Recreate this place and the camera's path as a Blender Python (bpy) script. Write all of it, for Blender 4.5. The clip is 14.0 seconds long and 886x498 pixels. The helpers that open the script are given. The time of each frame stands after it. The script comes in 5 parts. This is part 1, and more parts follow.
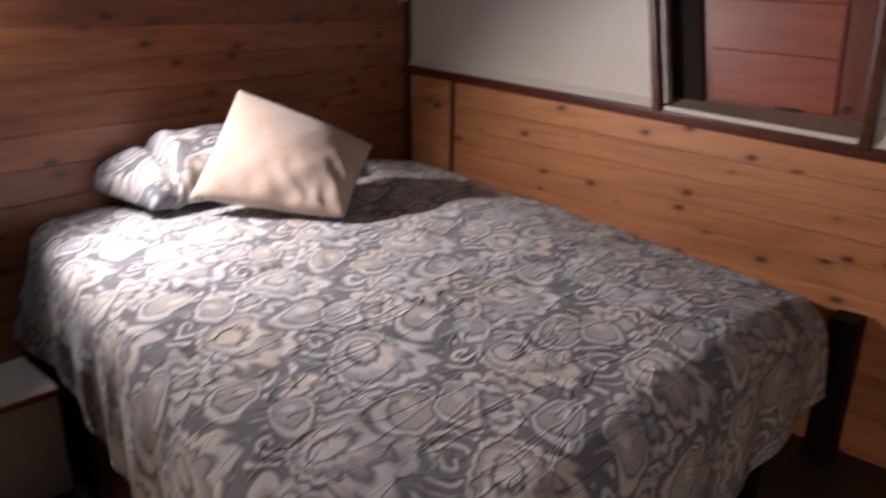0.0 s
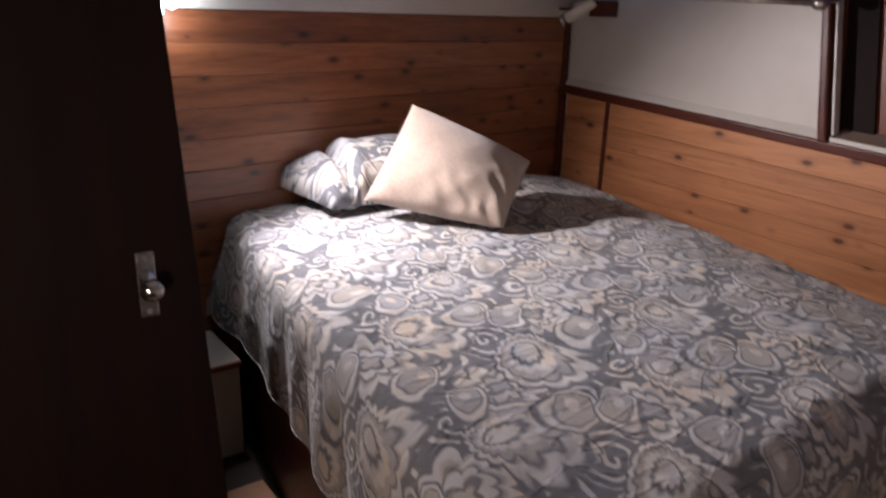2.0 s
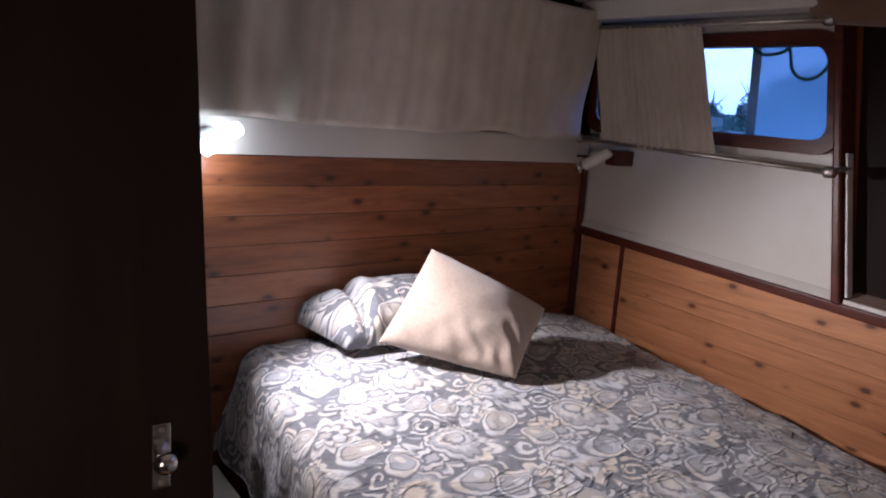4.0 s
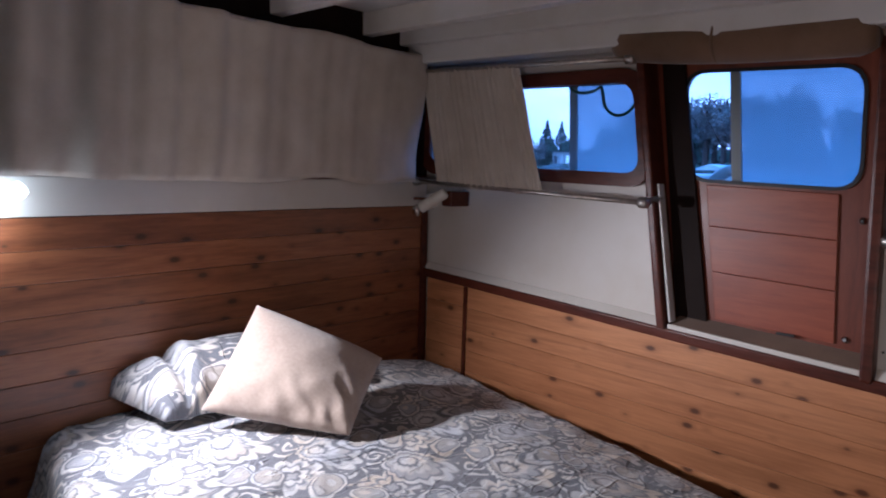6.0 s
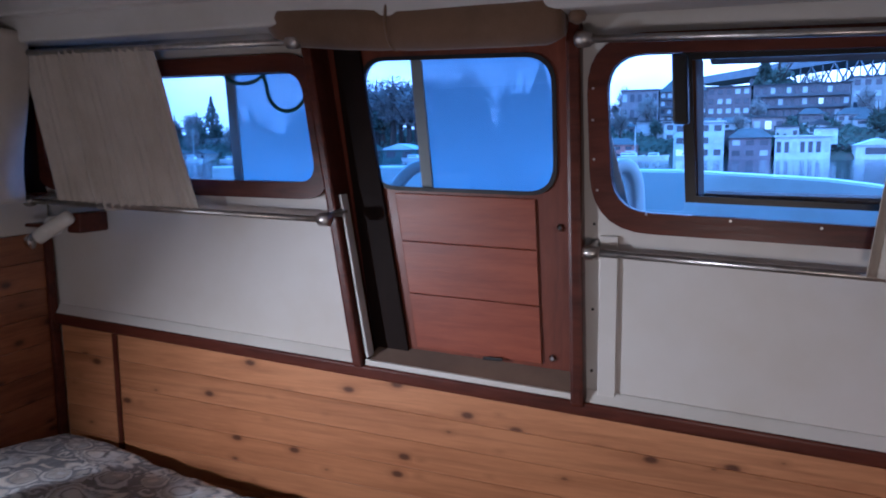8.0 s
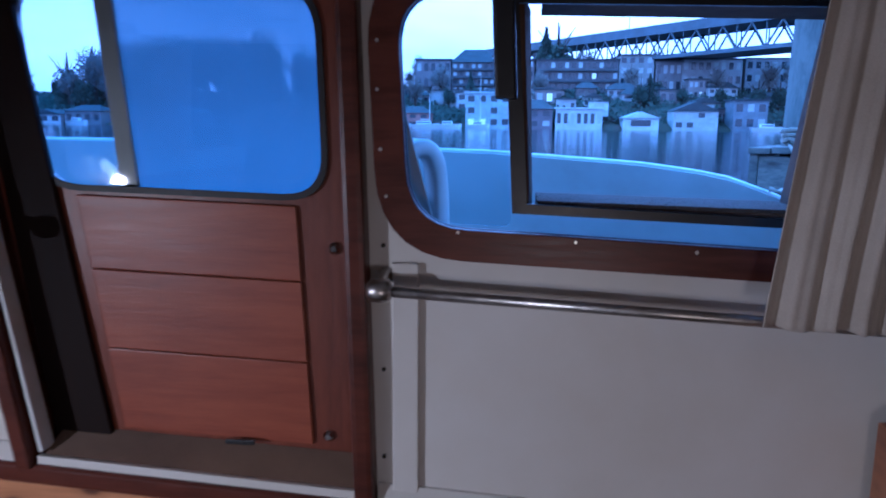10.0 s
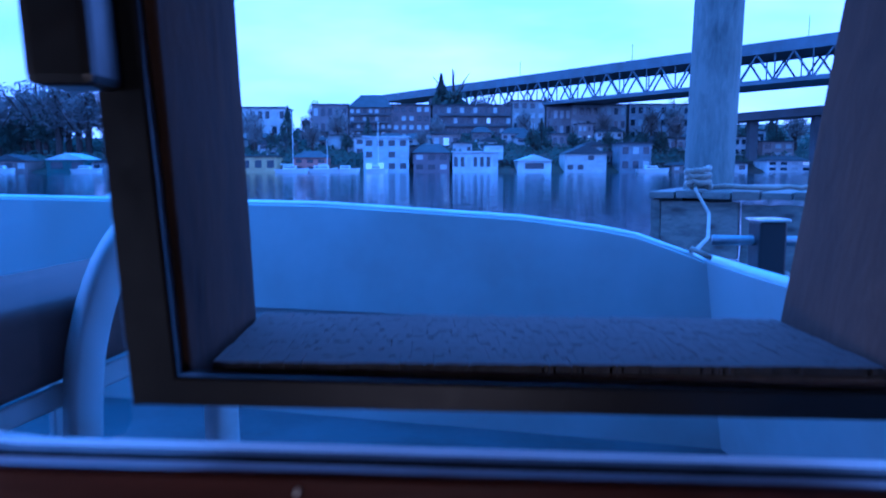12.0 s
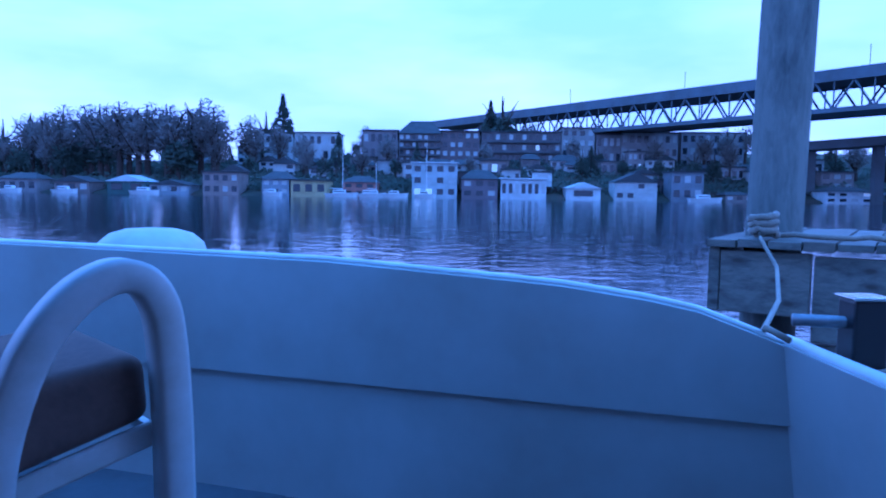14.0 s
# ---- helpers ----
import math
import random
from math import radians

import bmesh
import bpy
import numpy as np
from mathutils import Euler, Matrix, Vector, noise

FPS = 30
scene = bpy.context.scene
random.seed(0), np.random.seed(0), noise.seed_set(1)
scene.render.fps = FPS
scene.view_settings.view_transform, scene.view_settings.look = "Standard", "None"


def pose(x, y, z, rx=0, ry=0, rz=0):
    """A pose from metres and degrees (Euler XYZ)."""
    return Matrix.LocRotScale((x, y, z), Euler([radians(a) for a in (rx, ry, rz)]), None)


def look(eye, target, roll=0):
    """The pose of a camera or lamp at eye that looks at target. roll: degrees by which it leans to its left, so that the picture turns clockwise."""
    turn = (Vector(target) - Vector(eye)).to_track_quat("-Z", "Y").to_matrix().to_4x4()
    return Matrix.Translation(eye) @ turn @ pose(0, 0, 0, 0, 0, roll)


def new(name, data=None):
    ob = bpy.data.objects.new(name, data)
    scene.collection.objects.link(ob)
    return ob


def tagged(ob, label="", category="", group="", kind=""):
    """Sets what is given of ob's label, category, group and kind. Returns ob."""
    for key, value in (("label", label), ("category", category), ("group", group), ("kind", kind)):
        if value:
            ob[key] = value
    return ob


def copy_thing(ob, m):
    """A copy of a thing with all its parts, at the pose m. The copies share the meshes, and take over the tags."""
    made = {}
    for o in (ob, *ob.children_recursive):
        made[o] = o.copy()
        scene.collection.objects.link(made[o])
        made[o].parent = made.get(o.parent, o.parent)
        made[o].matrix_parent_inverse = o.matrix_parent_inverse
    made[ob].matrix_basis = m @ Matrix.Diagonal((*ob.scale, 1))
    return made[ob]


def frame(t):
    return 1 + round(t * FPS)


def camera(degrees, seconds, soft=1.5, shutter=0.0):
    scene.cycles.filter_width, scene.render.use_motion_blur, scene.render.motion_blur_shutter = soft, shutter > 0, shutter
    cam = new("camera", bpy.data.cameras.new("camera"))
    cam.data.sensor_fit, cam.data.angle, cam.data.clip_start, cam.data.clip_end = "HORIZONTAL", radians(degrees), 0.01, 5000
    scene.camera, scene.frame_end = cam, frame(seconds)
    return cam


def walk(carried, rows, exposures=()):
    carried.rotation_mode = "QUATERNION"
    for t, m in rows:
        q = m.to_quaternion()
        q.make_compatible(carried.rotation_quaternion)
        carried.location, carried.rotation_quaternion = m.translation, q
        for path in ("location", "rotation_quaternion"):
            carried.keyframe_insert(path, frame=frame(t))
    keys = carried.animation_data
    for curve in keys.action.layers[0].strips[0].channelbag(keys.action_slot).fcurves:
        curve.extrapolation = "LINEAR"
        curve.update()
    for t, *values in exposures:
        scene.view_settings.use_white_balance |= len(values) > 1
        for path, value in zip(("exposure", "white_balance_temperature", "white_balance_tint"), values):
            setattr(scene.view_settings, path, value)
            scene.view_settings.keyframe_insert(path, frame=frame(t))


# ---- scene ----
cam = camera(62.7, 14.0, soft=1.9, shutter=0.5)
PATH = [
    (0, (2.499, -2.428, 1.245), (1.213, -1.043, 0.592), 0.9),
    (0.5, (2.5, -2.456, 1.222), (1.077, -1.27, 0.469), 1.5),
    (1, (2.545, -2.511, 1.236), (1.082, -1.351, 0.518), 0.0),
    (1.5, (2.562, -2.549, 1.235), (1.12, -1.372, 0.505), 1.3),
    (2, (2.526, -2.587, 1.282), (1.009, -1.447, 0.65), 2.0),
    (2.5, (2.508, -2.603, 1.317), (0.93, -1.498, 0.78), 2.8),
    (5, (2.514, -2.577, 1.452), (0.956, -1.346, 1.213), 3.3),
    (5.5, (2.532, -2.493, 1.451), (1.092, -1.124, 1.224), 2.4),
    (6, (2.554, -2.413, 1.432), (1.146, -1.01, 1.211), 1.8),
    (6.5, (2.51, -2.323, 1.439), (1.226, -0.811, 1.185), 1.4),
    (7, (2.397, -2.195, 1.443), (1.376, -0.496, 1.181), 1.5),
    (7.5, (2.313, -2.092, 1.521), (1.564, -0.26, 1.233), 0.7),
    (8, (2.326, -1.92, 1.515), (1.588, -0.079, 1.258), -0.5),
    (8.5, (2.277, -1.743, 1.556), (1.622, 0.12, 1.243), -0.7),
    (9, (2.157, -1.595, 1.565), (1.867, 0.348, 1.19), 0.3),
    (11.5, (2.378, -0.618, 1.516), (2.259, 1.361, 1.251), 0.8),
    (12, (2.394, -0.431, 1.541), (2.456, 1.555, 1.314), -0.0),
    (12.5, (2.424, -0.334, 1.576), (2.494, 1.659, 1.423), -0.1),
    (13, (2.478, -0.208, 1.582), (2.455, 1.784, 1.414), 0.4),
    (13.5, (2.5, -0.131, 1.597), (2.462, 1.86, 1.417), 0.5),
    (14, (2.465, -0.114, 1.609), (2.398, 1.878, 1.451), 0.8),
]
# The picture is white-balanced for lamp light, so the dusk outside turns blue.
EXPOSURES = [(0.0, -0.1, 4250, 10), (2.5, -0.1, 4150, 10), (5.0, -0.1, 3950, 9), (8.0, 0.12, 3660, 6), (9.2, -0.05, 3580, 7), (11.3, -0.85, 3340, 16),
             (12.0, -1.0, 3250, 19), (12.5, -1.25, 3250, 20), (13.0, -1.6, 3230, 20), (13.5, -1.5, 3350, 19), (14.0, -1.25, 3530, 18)]
walk(cam, [(t, look(eye, target, roll)) for t, eye, target, roll in PATH], EXPOSURES)

# ---- world and light ----
world = bpy.data.worlds.new("dusk_sky")
scene.world = world
world.use_nodes = True
wn, wl = world.node_tree.nodes, world.node_tree.links
wn.clear()
sky = wn.new("ShaderNodeTexSky")
sky.sky_type = "NISHITA"
sky.sun_disc = False
sky.sun_elevation, sky.sun_rotation = radians(9), radians(100)
sky.air_density, sky.dust_density, sky.ozone_density = 1.0, 1.5, 3.0
tc = wn.new("ShaderNodeTexCoord")
cloud = wn.new("ShaderNodeTexNoise")
cloud.inputs["Scale"].default_value, cloud.inputs["Detail"].default_value = 3.0, 5.0
wmap = wn.new("ShaderNodeMapping")
wmap.inputs["Scale"].default_value = (1, 1, 3.5)
wl.new(tc.outputs["Generated"], wmap.inputs["Vector"])
wl.new(wmap.outputs["Vector"], cloud.inputs["Vector"])
cr = wn.new("ShaderNodeValToRGB")
cr.color_ramp.elements[0].position, cr.color_ramp.elements[0].color = 0.36, (16.2, 16.4, 22.5, 1)
cr.color_ramp.elements[1].position, cr.color_ramp.elements[1].color = 0.66, (24.0, 21.0, 26.0, 1)
wl.new(cloud.outputs["Fac"], cr.inputs["Fac"])
wmix = wn.new("ShaderNodeMixRGB")
wmix.inputs["Fac"].default_value = 0.8
bg = wn.new("ShaderNodeBackground")
bg.inputs["Strength"].default_value = 0.15
wo = wn.new("ShaderNodeOutputWorld")
wl.new(sky.outputs["Color"], wmix.inputs["Color1"])
# pale overcast towards the horizon, bluer overhead
high = wn.new("ShaderNodeSeparateXYZ")
wl.new(tc.outputs["Generated"], high.inputs["Vector"])
hr = wn.new("ShaderNodeValToRGB")
hr.color_ramp.elements[0].position, hr.color_ramp.elements[0].color = 0.15, (0, 0, 0, 1)
hr.color_ramp.elements[1].position, hr.color_ramp.elements[1].color = 0.6, (1, 1, 1, 1)
wl.new(high.outputs["Z"], hr.inputs["Fac"])
dome = wn.new("ShaderNodeMixRGB")
dome.inputs["Color2"].default_value = (14.2, 20.6, 30.5, 1)
wl.new(hr.outputs["Color"], dome.inputs["Fac"])
wl.new(cr.outputs["Color"], dome.inputs["Color1"])
wl.new(dome.outputs["Color"], wmix.inputs["Color2"])
wl.new(wmix.outputs["Color"], bg.inputs["Color"])
wl.new(bg.outputs["Background"], wo.inputs["Surface"])


def lamp(name, kind, m, energy, color, **more):
    data = bpy.data.lights.new(name, kind)
    data.energy, data.color = energy, color
    for key, value in more.items():
        if key == "size":
            data.size = value
        elif key == "angle":
            data.angle = value
        elif key == "spot":
            data.spot_size, data.spot_blend = value
        elif key == "soft":
            data.shadow_soft_size = value
    ob = new(name, data)
    ob.matrix_world = m
    return ob


lamp("sun", "SUN", look((60, -8, 28), (0, 0, 0)), 0.5, (0.86, 0.95, 1.0), angle=radians(20))
# unseen warm fill lamp, added low behind the camera to brighten the cabin
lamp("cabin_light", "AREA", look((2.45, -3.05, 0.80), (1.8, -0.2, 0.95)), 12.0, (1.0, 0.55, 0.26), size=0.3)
# the lit reading lamp on the headboard wall
lamp("reading_light", "SPOT", look((0.34, -1.83, 1.25), (1.2, -1.05, 0.45)), 150.0, (1.0, 0.64, 0.37), spot=(radians(110), 0.9), soft=0.03)
lamp("reading_glow", "POINT", Matrix.Translation((0.285, -1.885, 1.215)), 0.9, (1.0, 0.72, 0.45), soft=0.03)


# ---- materials ----
class Nodes:
    def __init__(self, name, rough=0.5, metal=0.0):
        self.mat = bpy.data.materials.new(name)
        self.mat.use_nodes = True
        self.t = self.mat.node_tree
        self.p = self.t.nodes["Principled BSDF"]
        self.p.inputs["Roughness"].default_value = rough
        self.p.inputs["Metallic"].default_value = metal

    def put(self, socket, value):
        if isinstance(value, bpy.types.NodeSocket):
            self.t.links.new(value, socket)
        else:
            socket.default_value = value

    def coords(self, scale=(1, 1, 1), kind="Object", vary=False):
        c = self.t.nodes.new("ShaderNodeTexCoord").outputs[kind]
        if vary:
            info = self.t.nodes.new("ShaderNodeObjectInfo").outputs["Random"]
            m = self.math("MULTIPLY", info, 37.0)
            add = self.t.nodes.new("ShaderNodeVectorMath")
            self.put(add.inputs[0], c)
            self.put(add.inputs[1], m)
            c = add.outputs[0]
        mp = self.t.nodes.new("ShaderNodeMapping")
        mp.inputs["Scale"].default_value = scale
        self.put(mp.inputs["Vector"], c)
        return mp.outputs["Vector"]

    def noise(self, vec, scale, detail=4.0, rough=0.55, distort=0.0):
        n = self.t.nodes.new("ShaderNodeTexNoise")
        self.put(n.inputs["Vector"], vec)
        n.inputs["Scale"].default_value, n.inputs["Detail"].default_value = scale, detail
        n.inputs["Roughness"].default_value, n.inputs["Distortion"].default_value = rough, distort
        return n

    def voronoi(self, vec, scale, feature="F1", rand=1.0):
        n = self.t.nodes.new("ShaderNodeTexVoronoi")
        n.feature = feature
        self.put(n.inputs["Vector"], vec)
        n.inputs["Scale"].default_value = scale
        n.inputs["Randomness"].default_value = rand
        return n

    def math(self, op, a, b=0.0, clamp=False):
        n = self.t.nodes.new("ShaderNodeMath")
        n.operation, n.use_clamp = op, clamp
        self.put(n.inputs[0], a)
        self.put(n.inputs[1], b)
        return n.outputs[0]

    def ramp(self, fac, *stops):
        n = self.t.nodes.new("ShaderNodeValToRGB")
        el = n.color_ramp.elements
        while len(el) < len(stops):
            el.new(0.5)
        for e, (pos, col) in zip(el, stops):
            e.position = pos
            e.color = (*col, 1) if len(col) == 3 else col
        self.put(n.inputs["Fac"], fac)
        return n.outputs["Color"]

    def mix(self, fac, a, b, kind="MIX"):
        n = self.t.nodes.new("ShaderNodeMixRGB")
        n.blend_type = kind
        for sock, v in zip(n.inputs, (fac, a, b)):
            if isinstance(v, tuple) and len(v) == 3:
                v = (*v, 1)
            self.put(sock, v)
        return n.outputs["Color"]

    def bump(self, height, strength=0.2, distance=0.01):
        n = self.t.nodes.new("ShaderNodeBump")
        n.inputs["Strength"].default_value, n.inputs["Distance"].default_value = strength, distance
        self.put(n.inputs["Height"], height)
        self.put(self.p.inputs["Normal"], n.outputs["Normal"])

    def done(self, color, rough=None):
        if isinstance(color, tuple) and len(color) == 3:
            color = (*color, 1)
        self.put(self.p.inputs["Base Color"], color)
        if rough is not None:
            self.put(self.p.inputs["Roughness"], rough)
        return self.mat


def wood(name, light, dark, knot, grain, rough=0.45, knots=True, bump=0.15):
    """grain: the texture's scale along x, y, z (small along the grain)."""
    n = Nodes(name, rough)
    v = n.coords(grain, vary=True)
    fine = n.noise(v, 9.0, 6.0, 0.65, 0.4).outputs["Fac"]
    broad = n.noise(v, 1.6, 3.0, 0.5, 0.8).outputs["Fac"]
    col = n.ramp(n.math("ADD", n.math("MULTIPLY", fine, 0.45), n.math("MULTIPLY", broad, 0.6)), (0.34, dark), (0.62, light))
    if knots:
        # long dark growth streaks, then knots with a swirl of darker grain round them
        streak = n.noise(n.coords(tuple(g * 0.45 if g < 2 else g * 1.5 for g in grain), vary=True), 3.4, 4.0, 0.6, 1.2).outputs["Fac"]
        col = n.mix(n.math("MULTIPLY", n.ramp(streak, (0.52, (0, 0, 0)), (0.74, (1, 1, 1))), 0.45), col, tuple(c * 0.62 for c in dark))
        sep = n.t.nodes.new("ShaderNodeSeparateXYZ")
        n.put(sep.inputs[0], n.coords(tuple(3.4 if g < 2 else 6.5 for g in grain), vary=True))
        flat = n.t.nodes.new("ShaderNodeCombineXYZ")
        n.put(flat.inputs[0], sep.outputs[grain.index(min(grain))])
        n.put(flat.inputs[1], sep.outputs[2])
        spots = n.voronoi(flat.outputs[0], 1.6)
        spots.voronoi_dimensions = "2D"
        d = spots.outputs["Distance"]
        some = n.t.nodes.new("ShaderNodeSeparateColor")
        n.put(some.inputs[0], spots.outputs["Color"])
        some = n.ramp(some.outputs[0], (0.42, (0, 0, 0)), (0.62, (1, 1, 1)))
        d = n.math("ADD", d, n.math("MULTIPLY", n.math("SUBTRACT", 1.0, some), 0.12))
        halo = n.ramp(d, (0.07, (1, 1, 1)), (0.27, (0, 0, 0)))
        col = n.mix(n.math("MULTIPLY", halo, 0.6), col, tuple(c * 0.75 for c in dark))
        core = n.ramp(n.math("ADD", d, n.math("MULTIPLY", fine, 0.05)), (0.085, (1, 1, 1)), (0.16, (0, 0, 0)))
        col = n.mix(n.math("MULTIPLY", core, 0.9), col, knot)
        shade = n.t.nodes.new("ShaderNodeObjectInfo").outputs["Random"]
        col = n.mix(1.0, col, n.ramp(shade, (0.0, (0.76, 0.72, 0.68)), (0.5, (0.95, 0.95, 0.95)), (1.0, (1.12, 1.10, 1.05))), "MULTIPLY")
        n.p.inputs["Coat Weight"].default_value = 0.22
        n.p.inputs["Coat Roughness"].default_value = 0.28
    n.bump(fine, bump, 0.004)
    return n.done(col, n.math("ADD", n.math("MULTIPLY", fine, 0.25), rough - 0.12))


def paint(name, base, rough=0.45, dirt=0.12, scale=3.0, bump=0.06, fine=60.0):
    n = Nodes(name, rough)
    v = n.coords()
    big = n.noise(v, scale, 5.0, 0.6).outputs["Fac"]
    small = n.noise(v, fine, 3.0, 0.6).outputs["Fac"]
    low = tuple(c * (1 - dirt * 2.2) * f for c, f in zip(base, (1, 0.97, 0.9)))
    col = n.ramp(big, (0.3, low), (0.62, base))
    n.bump(n.math("ADD", n.math("MULTIPLY", big, 0.5), n.math("MULTIPLY", small, 0.3)), bump, 0.01)
    return n.done(col, n.math("ADD", n.math("MULTIPLY", small, 0.2), rough - 0.1))


def metal(name, base, rough):
    n = Nodes(name, rough, 1.0)
    s = n.noise(n.coords(), 40.0, 4.0).outputs["Fac"]
    return n.done(n.ramp(s, (0.3, tuple(c * 0.7 for c in base)), (0.65, base)), n.math("ADD", n.math("MULTIPLY", s, 0.25), rough - 0.08))


def cloth(name, base, dark, weave=420.0, rough=0.95, fuzz=0.3, relief=0.25):
    n = Nodes(name, rough)
    n.p.inputs["Sheen Weight"].default_value = fuzz
    v = n.coords()
    big = n.noise(v, 5.0, 4.0).outputs["Fac"]
    wv = n.noise(v, weave, 2.0).outputs["Fac"]
    col = n.ramp(n.math("ADD", n.math("MULTIPLY", big, 0.7), n.math("MULTIPLY", wv, 0.3)), (0.32, dark), (0.62, base))
    n.bump(n.math("ADD", n.math("MULTIPLY", wv, 0.6), big), relief, 0.003)
    return n.done(col)


def paisley():
    """Slate-grey cotton with pale scalloped flowers, curled drops and tendrils, laid out along the cloth's own length and width."""
    n = Nodes("paisley_cotton", 0.9)
    n.p.inputs["Sheen Weight"].default_value = 0.2
    uv = n.coords((1, 1, 1), "UV")

    def vec(op, a, b, c=None):
        v = n.t.nodes.new("ShaderNodeVectorMath")
        v.operation = op
        for sock, val in zip(v.inputs, (a, b, c)):
            if val is not None:
                n.put(sock, val)
        return v.outputs[0]

    wobble = vec("MULTIPLY_ADD", n.noise(uv, 7.0, 2.0, 0.5).outputs["Color"], (0.07, 0.07, 0), uv)
    wobble = vec("MULTIPLY_ADD", n.noise(uv, 34.0, 1.0, 0.4).outputs["Color"], (0.011, 0.011, 0), wobble)
    REP = 0.44

    def polar(cx, cy, turn):
        """Distance and angle round the nearest repeat of a motif's middle."""
        p = vec("SUBTRACT", wobble, (cx, cy, 0))
        p = vec("WRAP", p, (REP / 2, REP / 2, 1), (-REP / 2, -REP / 2, -1))
        sep = n.t.nodes.new("ShaderNodeSeparateXYZ")
        n.put(sep.inputs[0], p)
        x, y = sep.outputs[0], sep.outputs[1]
        r = n.math("SQRT", n.math("ADD", n.math("MULTIPLY", x, x), n.math("MULTIPLY", y, y)))
        a = n.math("ADD", n.math("ARCTAN2", y, x), -math.radians(turn))
        return r, a

    def drop(cx, cy, turn, size, twist, petals=0, frill=0.0):
        """A curled drop: 0 at its middle, 1 on its outline."""
        r, a = polar(cx, cy, turn)
        bent = n.math("ADD", a, n.math("MULTIPLY", r, twist / size))
        lobe = n.math("POWER", n.math("ADD", n.math("MULTIPLY", n.math("COSINE", bent), 0.5), 0.5), 2.2)
        rim = n.math("ADD", n.math("MULTIPLY", lobe, size * 0.66), size * 0.34)
        if petals:
            rim = n.math("MULTIPLY", rim, n.math("ADD", n.math("MULTIPLY", n.math("ABSOLUTE", n.math("SINE", n.math("MULTIPLY", a, petals / 2))), frill), 1 - frill / 2))
        return n.math("DIVIDE", r, rim)

    def flower(cx, cy, turn, size, petals, frill):
        r, a = polar(cx, cy, turn)
        rim = n.math("ADD", n.math("MULTIPLY", n.math("ABSOLUTE", n.math("SINE", n.math("MULTIPLY", a, petals / 2))), size * frill), size * (1 - frill))
        return n.math("DIVIDE", r, rim)

    def inside(f, edge, soft=0.035):
        return n.ramp(n.math("MULTIPLY", f, 0.5), ((edge - soft) / 2, (1, 1, 1)), ((edge + soft) / 2, (0, 0, 0)))

    tone = n.noise(uv, 3.2, 2.0).outputs["Fac"]
    ground = n.ramp(tone, (0.35, (0.095, 0.105, 0.135)), (0.65, (0.145, 0.15, 0.175)))
    pale = n.ramp(n.noise(uv, 5.5, 3.0).outputs["Fac"], (0.38, (0.52, 0.54, 0.59)), (0.52, (0.64, 0.63, 0.61)), (0.64, (0.64, 0.57, 0.47)))
    mid = n.ramp(n.noise(uv, 4.1, 2.0).outputs["Fac"], (0.38, (0.35, 0.365, 0.41)), (0.62, (0.43, 0.40, 0.36)))
    col = ground
    # thin tendrils that curl over the ground
    for cx, cy, turn, lead in ((0.10, 0.03, 0, 0.034), (0.33, 0.27, 90, -0.034), (0.27, 0.10, 200, 0.03), (0.05, 0.33, 40, -0.03)):
        r, a = polar(cx, cy, turn)
        turnings = n.math("FRACT", n.math("ADD", n.math("DIVIDE", r, abs(lead)), n.math("MULTIPLY", a, math.copysign(1 / (2 * math.pi), lead))))
        thread = n.ramp(n.math("ABSOLUTE", n.math("ADD", turnings, -0.5)), (0.15, (1, 1, 1)), (0.21, (0, 0, 0)))
        near = n.ramp(r, (0.070, (1, 1, 1)), (0.076, (0, 0, 0)))
        col = n.mix(n.math("MULTIPLY", thread, near), col, pale)
    # scalloped flowers with a ring, an inner rosette and a small dark diamond
    for cx, cy, turn, size, petals in ((0.0, 0.16, 10, 0.104, 9), (0.22, 0.385, 75, 0.098, 10), (0.235, 0.175, 30, 0.052, 7), (0.01, 0.385, 0, 0.048, 7)):
        f = flower(cx, cy, turn, size, petals, 0.30)
        col = n.mix(inside(f, 1.13), col, ground)
        col = n.mix(inside(f, 1.0), col, pale)
        col = n.mix(inside(f, 0.74), col, mid)
        col = n.mix(inside(f, 0.64), col, ground)
        col = n.mix(inside(f, 0.55), col, pale)
        g = flower(cx, cy, turn + 20, size * 0.36, 4, 0.42)
        col = n.mix(inside(g, 1.0, 0.08), col, ground)
        col = n.mix(inside(g, 0.62, 0.08), col, mid)
    # curled drops, the large ones frilled
    for cx, cy, turn, size, twist, petals in ((0.125, 0.255, 65, 0.16, 1.5, 16), (0.345, 0.04, 245, 0.16, -1.5, 16), (0.12, 0.07, 150, 0.095, 1.5, 0), (0.335, 0.29, -20, 0.10, -1.5, 0), (0.40, 0.20, 110, 0.08, 1.2, 0), (0.20, 0.03, 300, 0.08, -1.2, 0)):
        f = drop(cx, cy, turn, size, twist, petals, 0.16)
        col = n.mix(inside(f, 1.16), col, ground)
        col = n.mix(inside(f, 1.0), col, pale)
        col = n.mix(inside(f, 0.80), col, ground)
        col = n.mix(inside(f, 0.72), col, mid)
        if petals:
            col = n.mix(inside(f, 0.54), col, pale)
            col = n.mix(inside(f, 0.36), col, ground)
        col = n.mix(inside(f, 0.26), col, pale)
    thread = n.noise(uv, 300.0, 2.0).outputs["Fac"]
    col = n.mix(0.14, col, n.ramp(thread, (0.3, (0.12, 0.12, 0.14)), (0.7, (0.5, 0.5, 0.5))))
    long_v = n.coords((6.0, 1.6, 1), "UV")
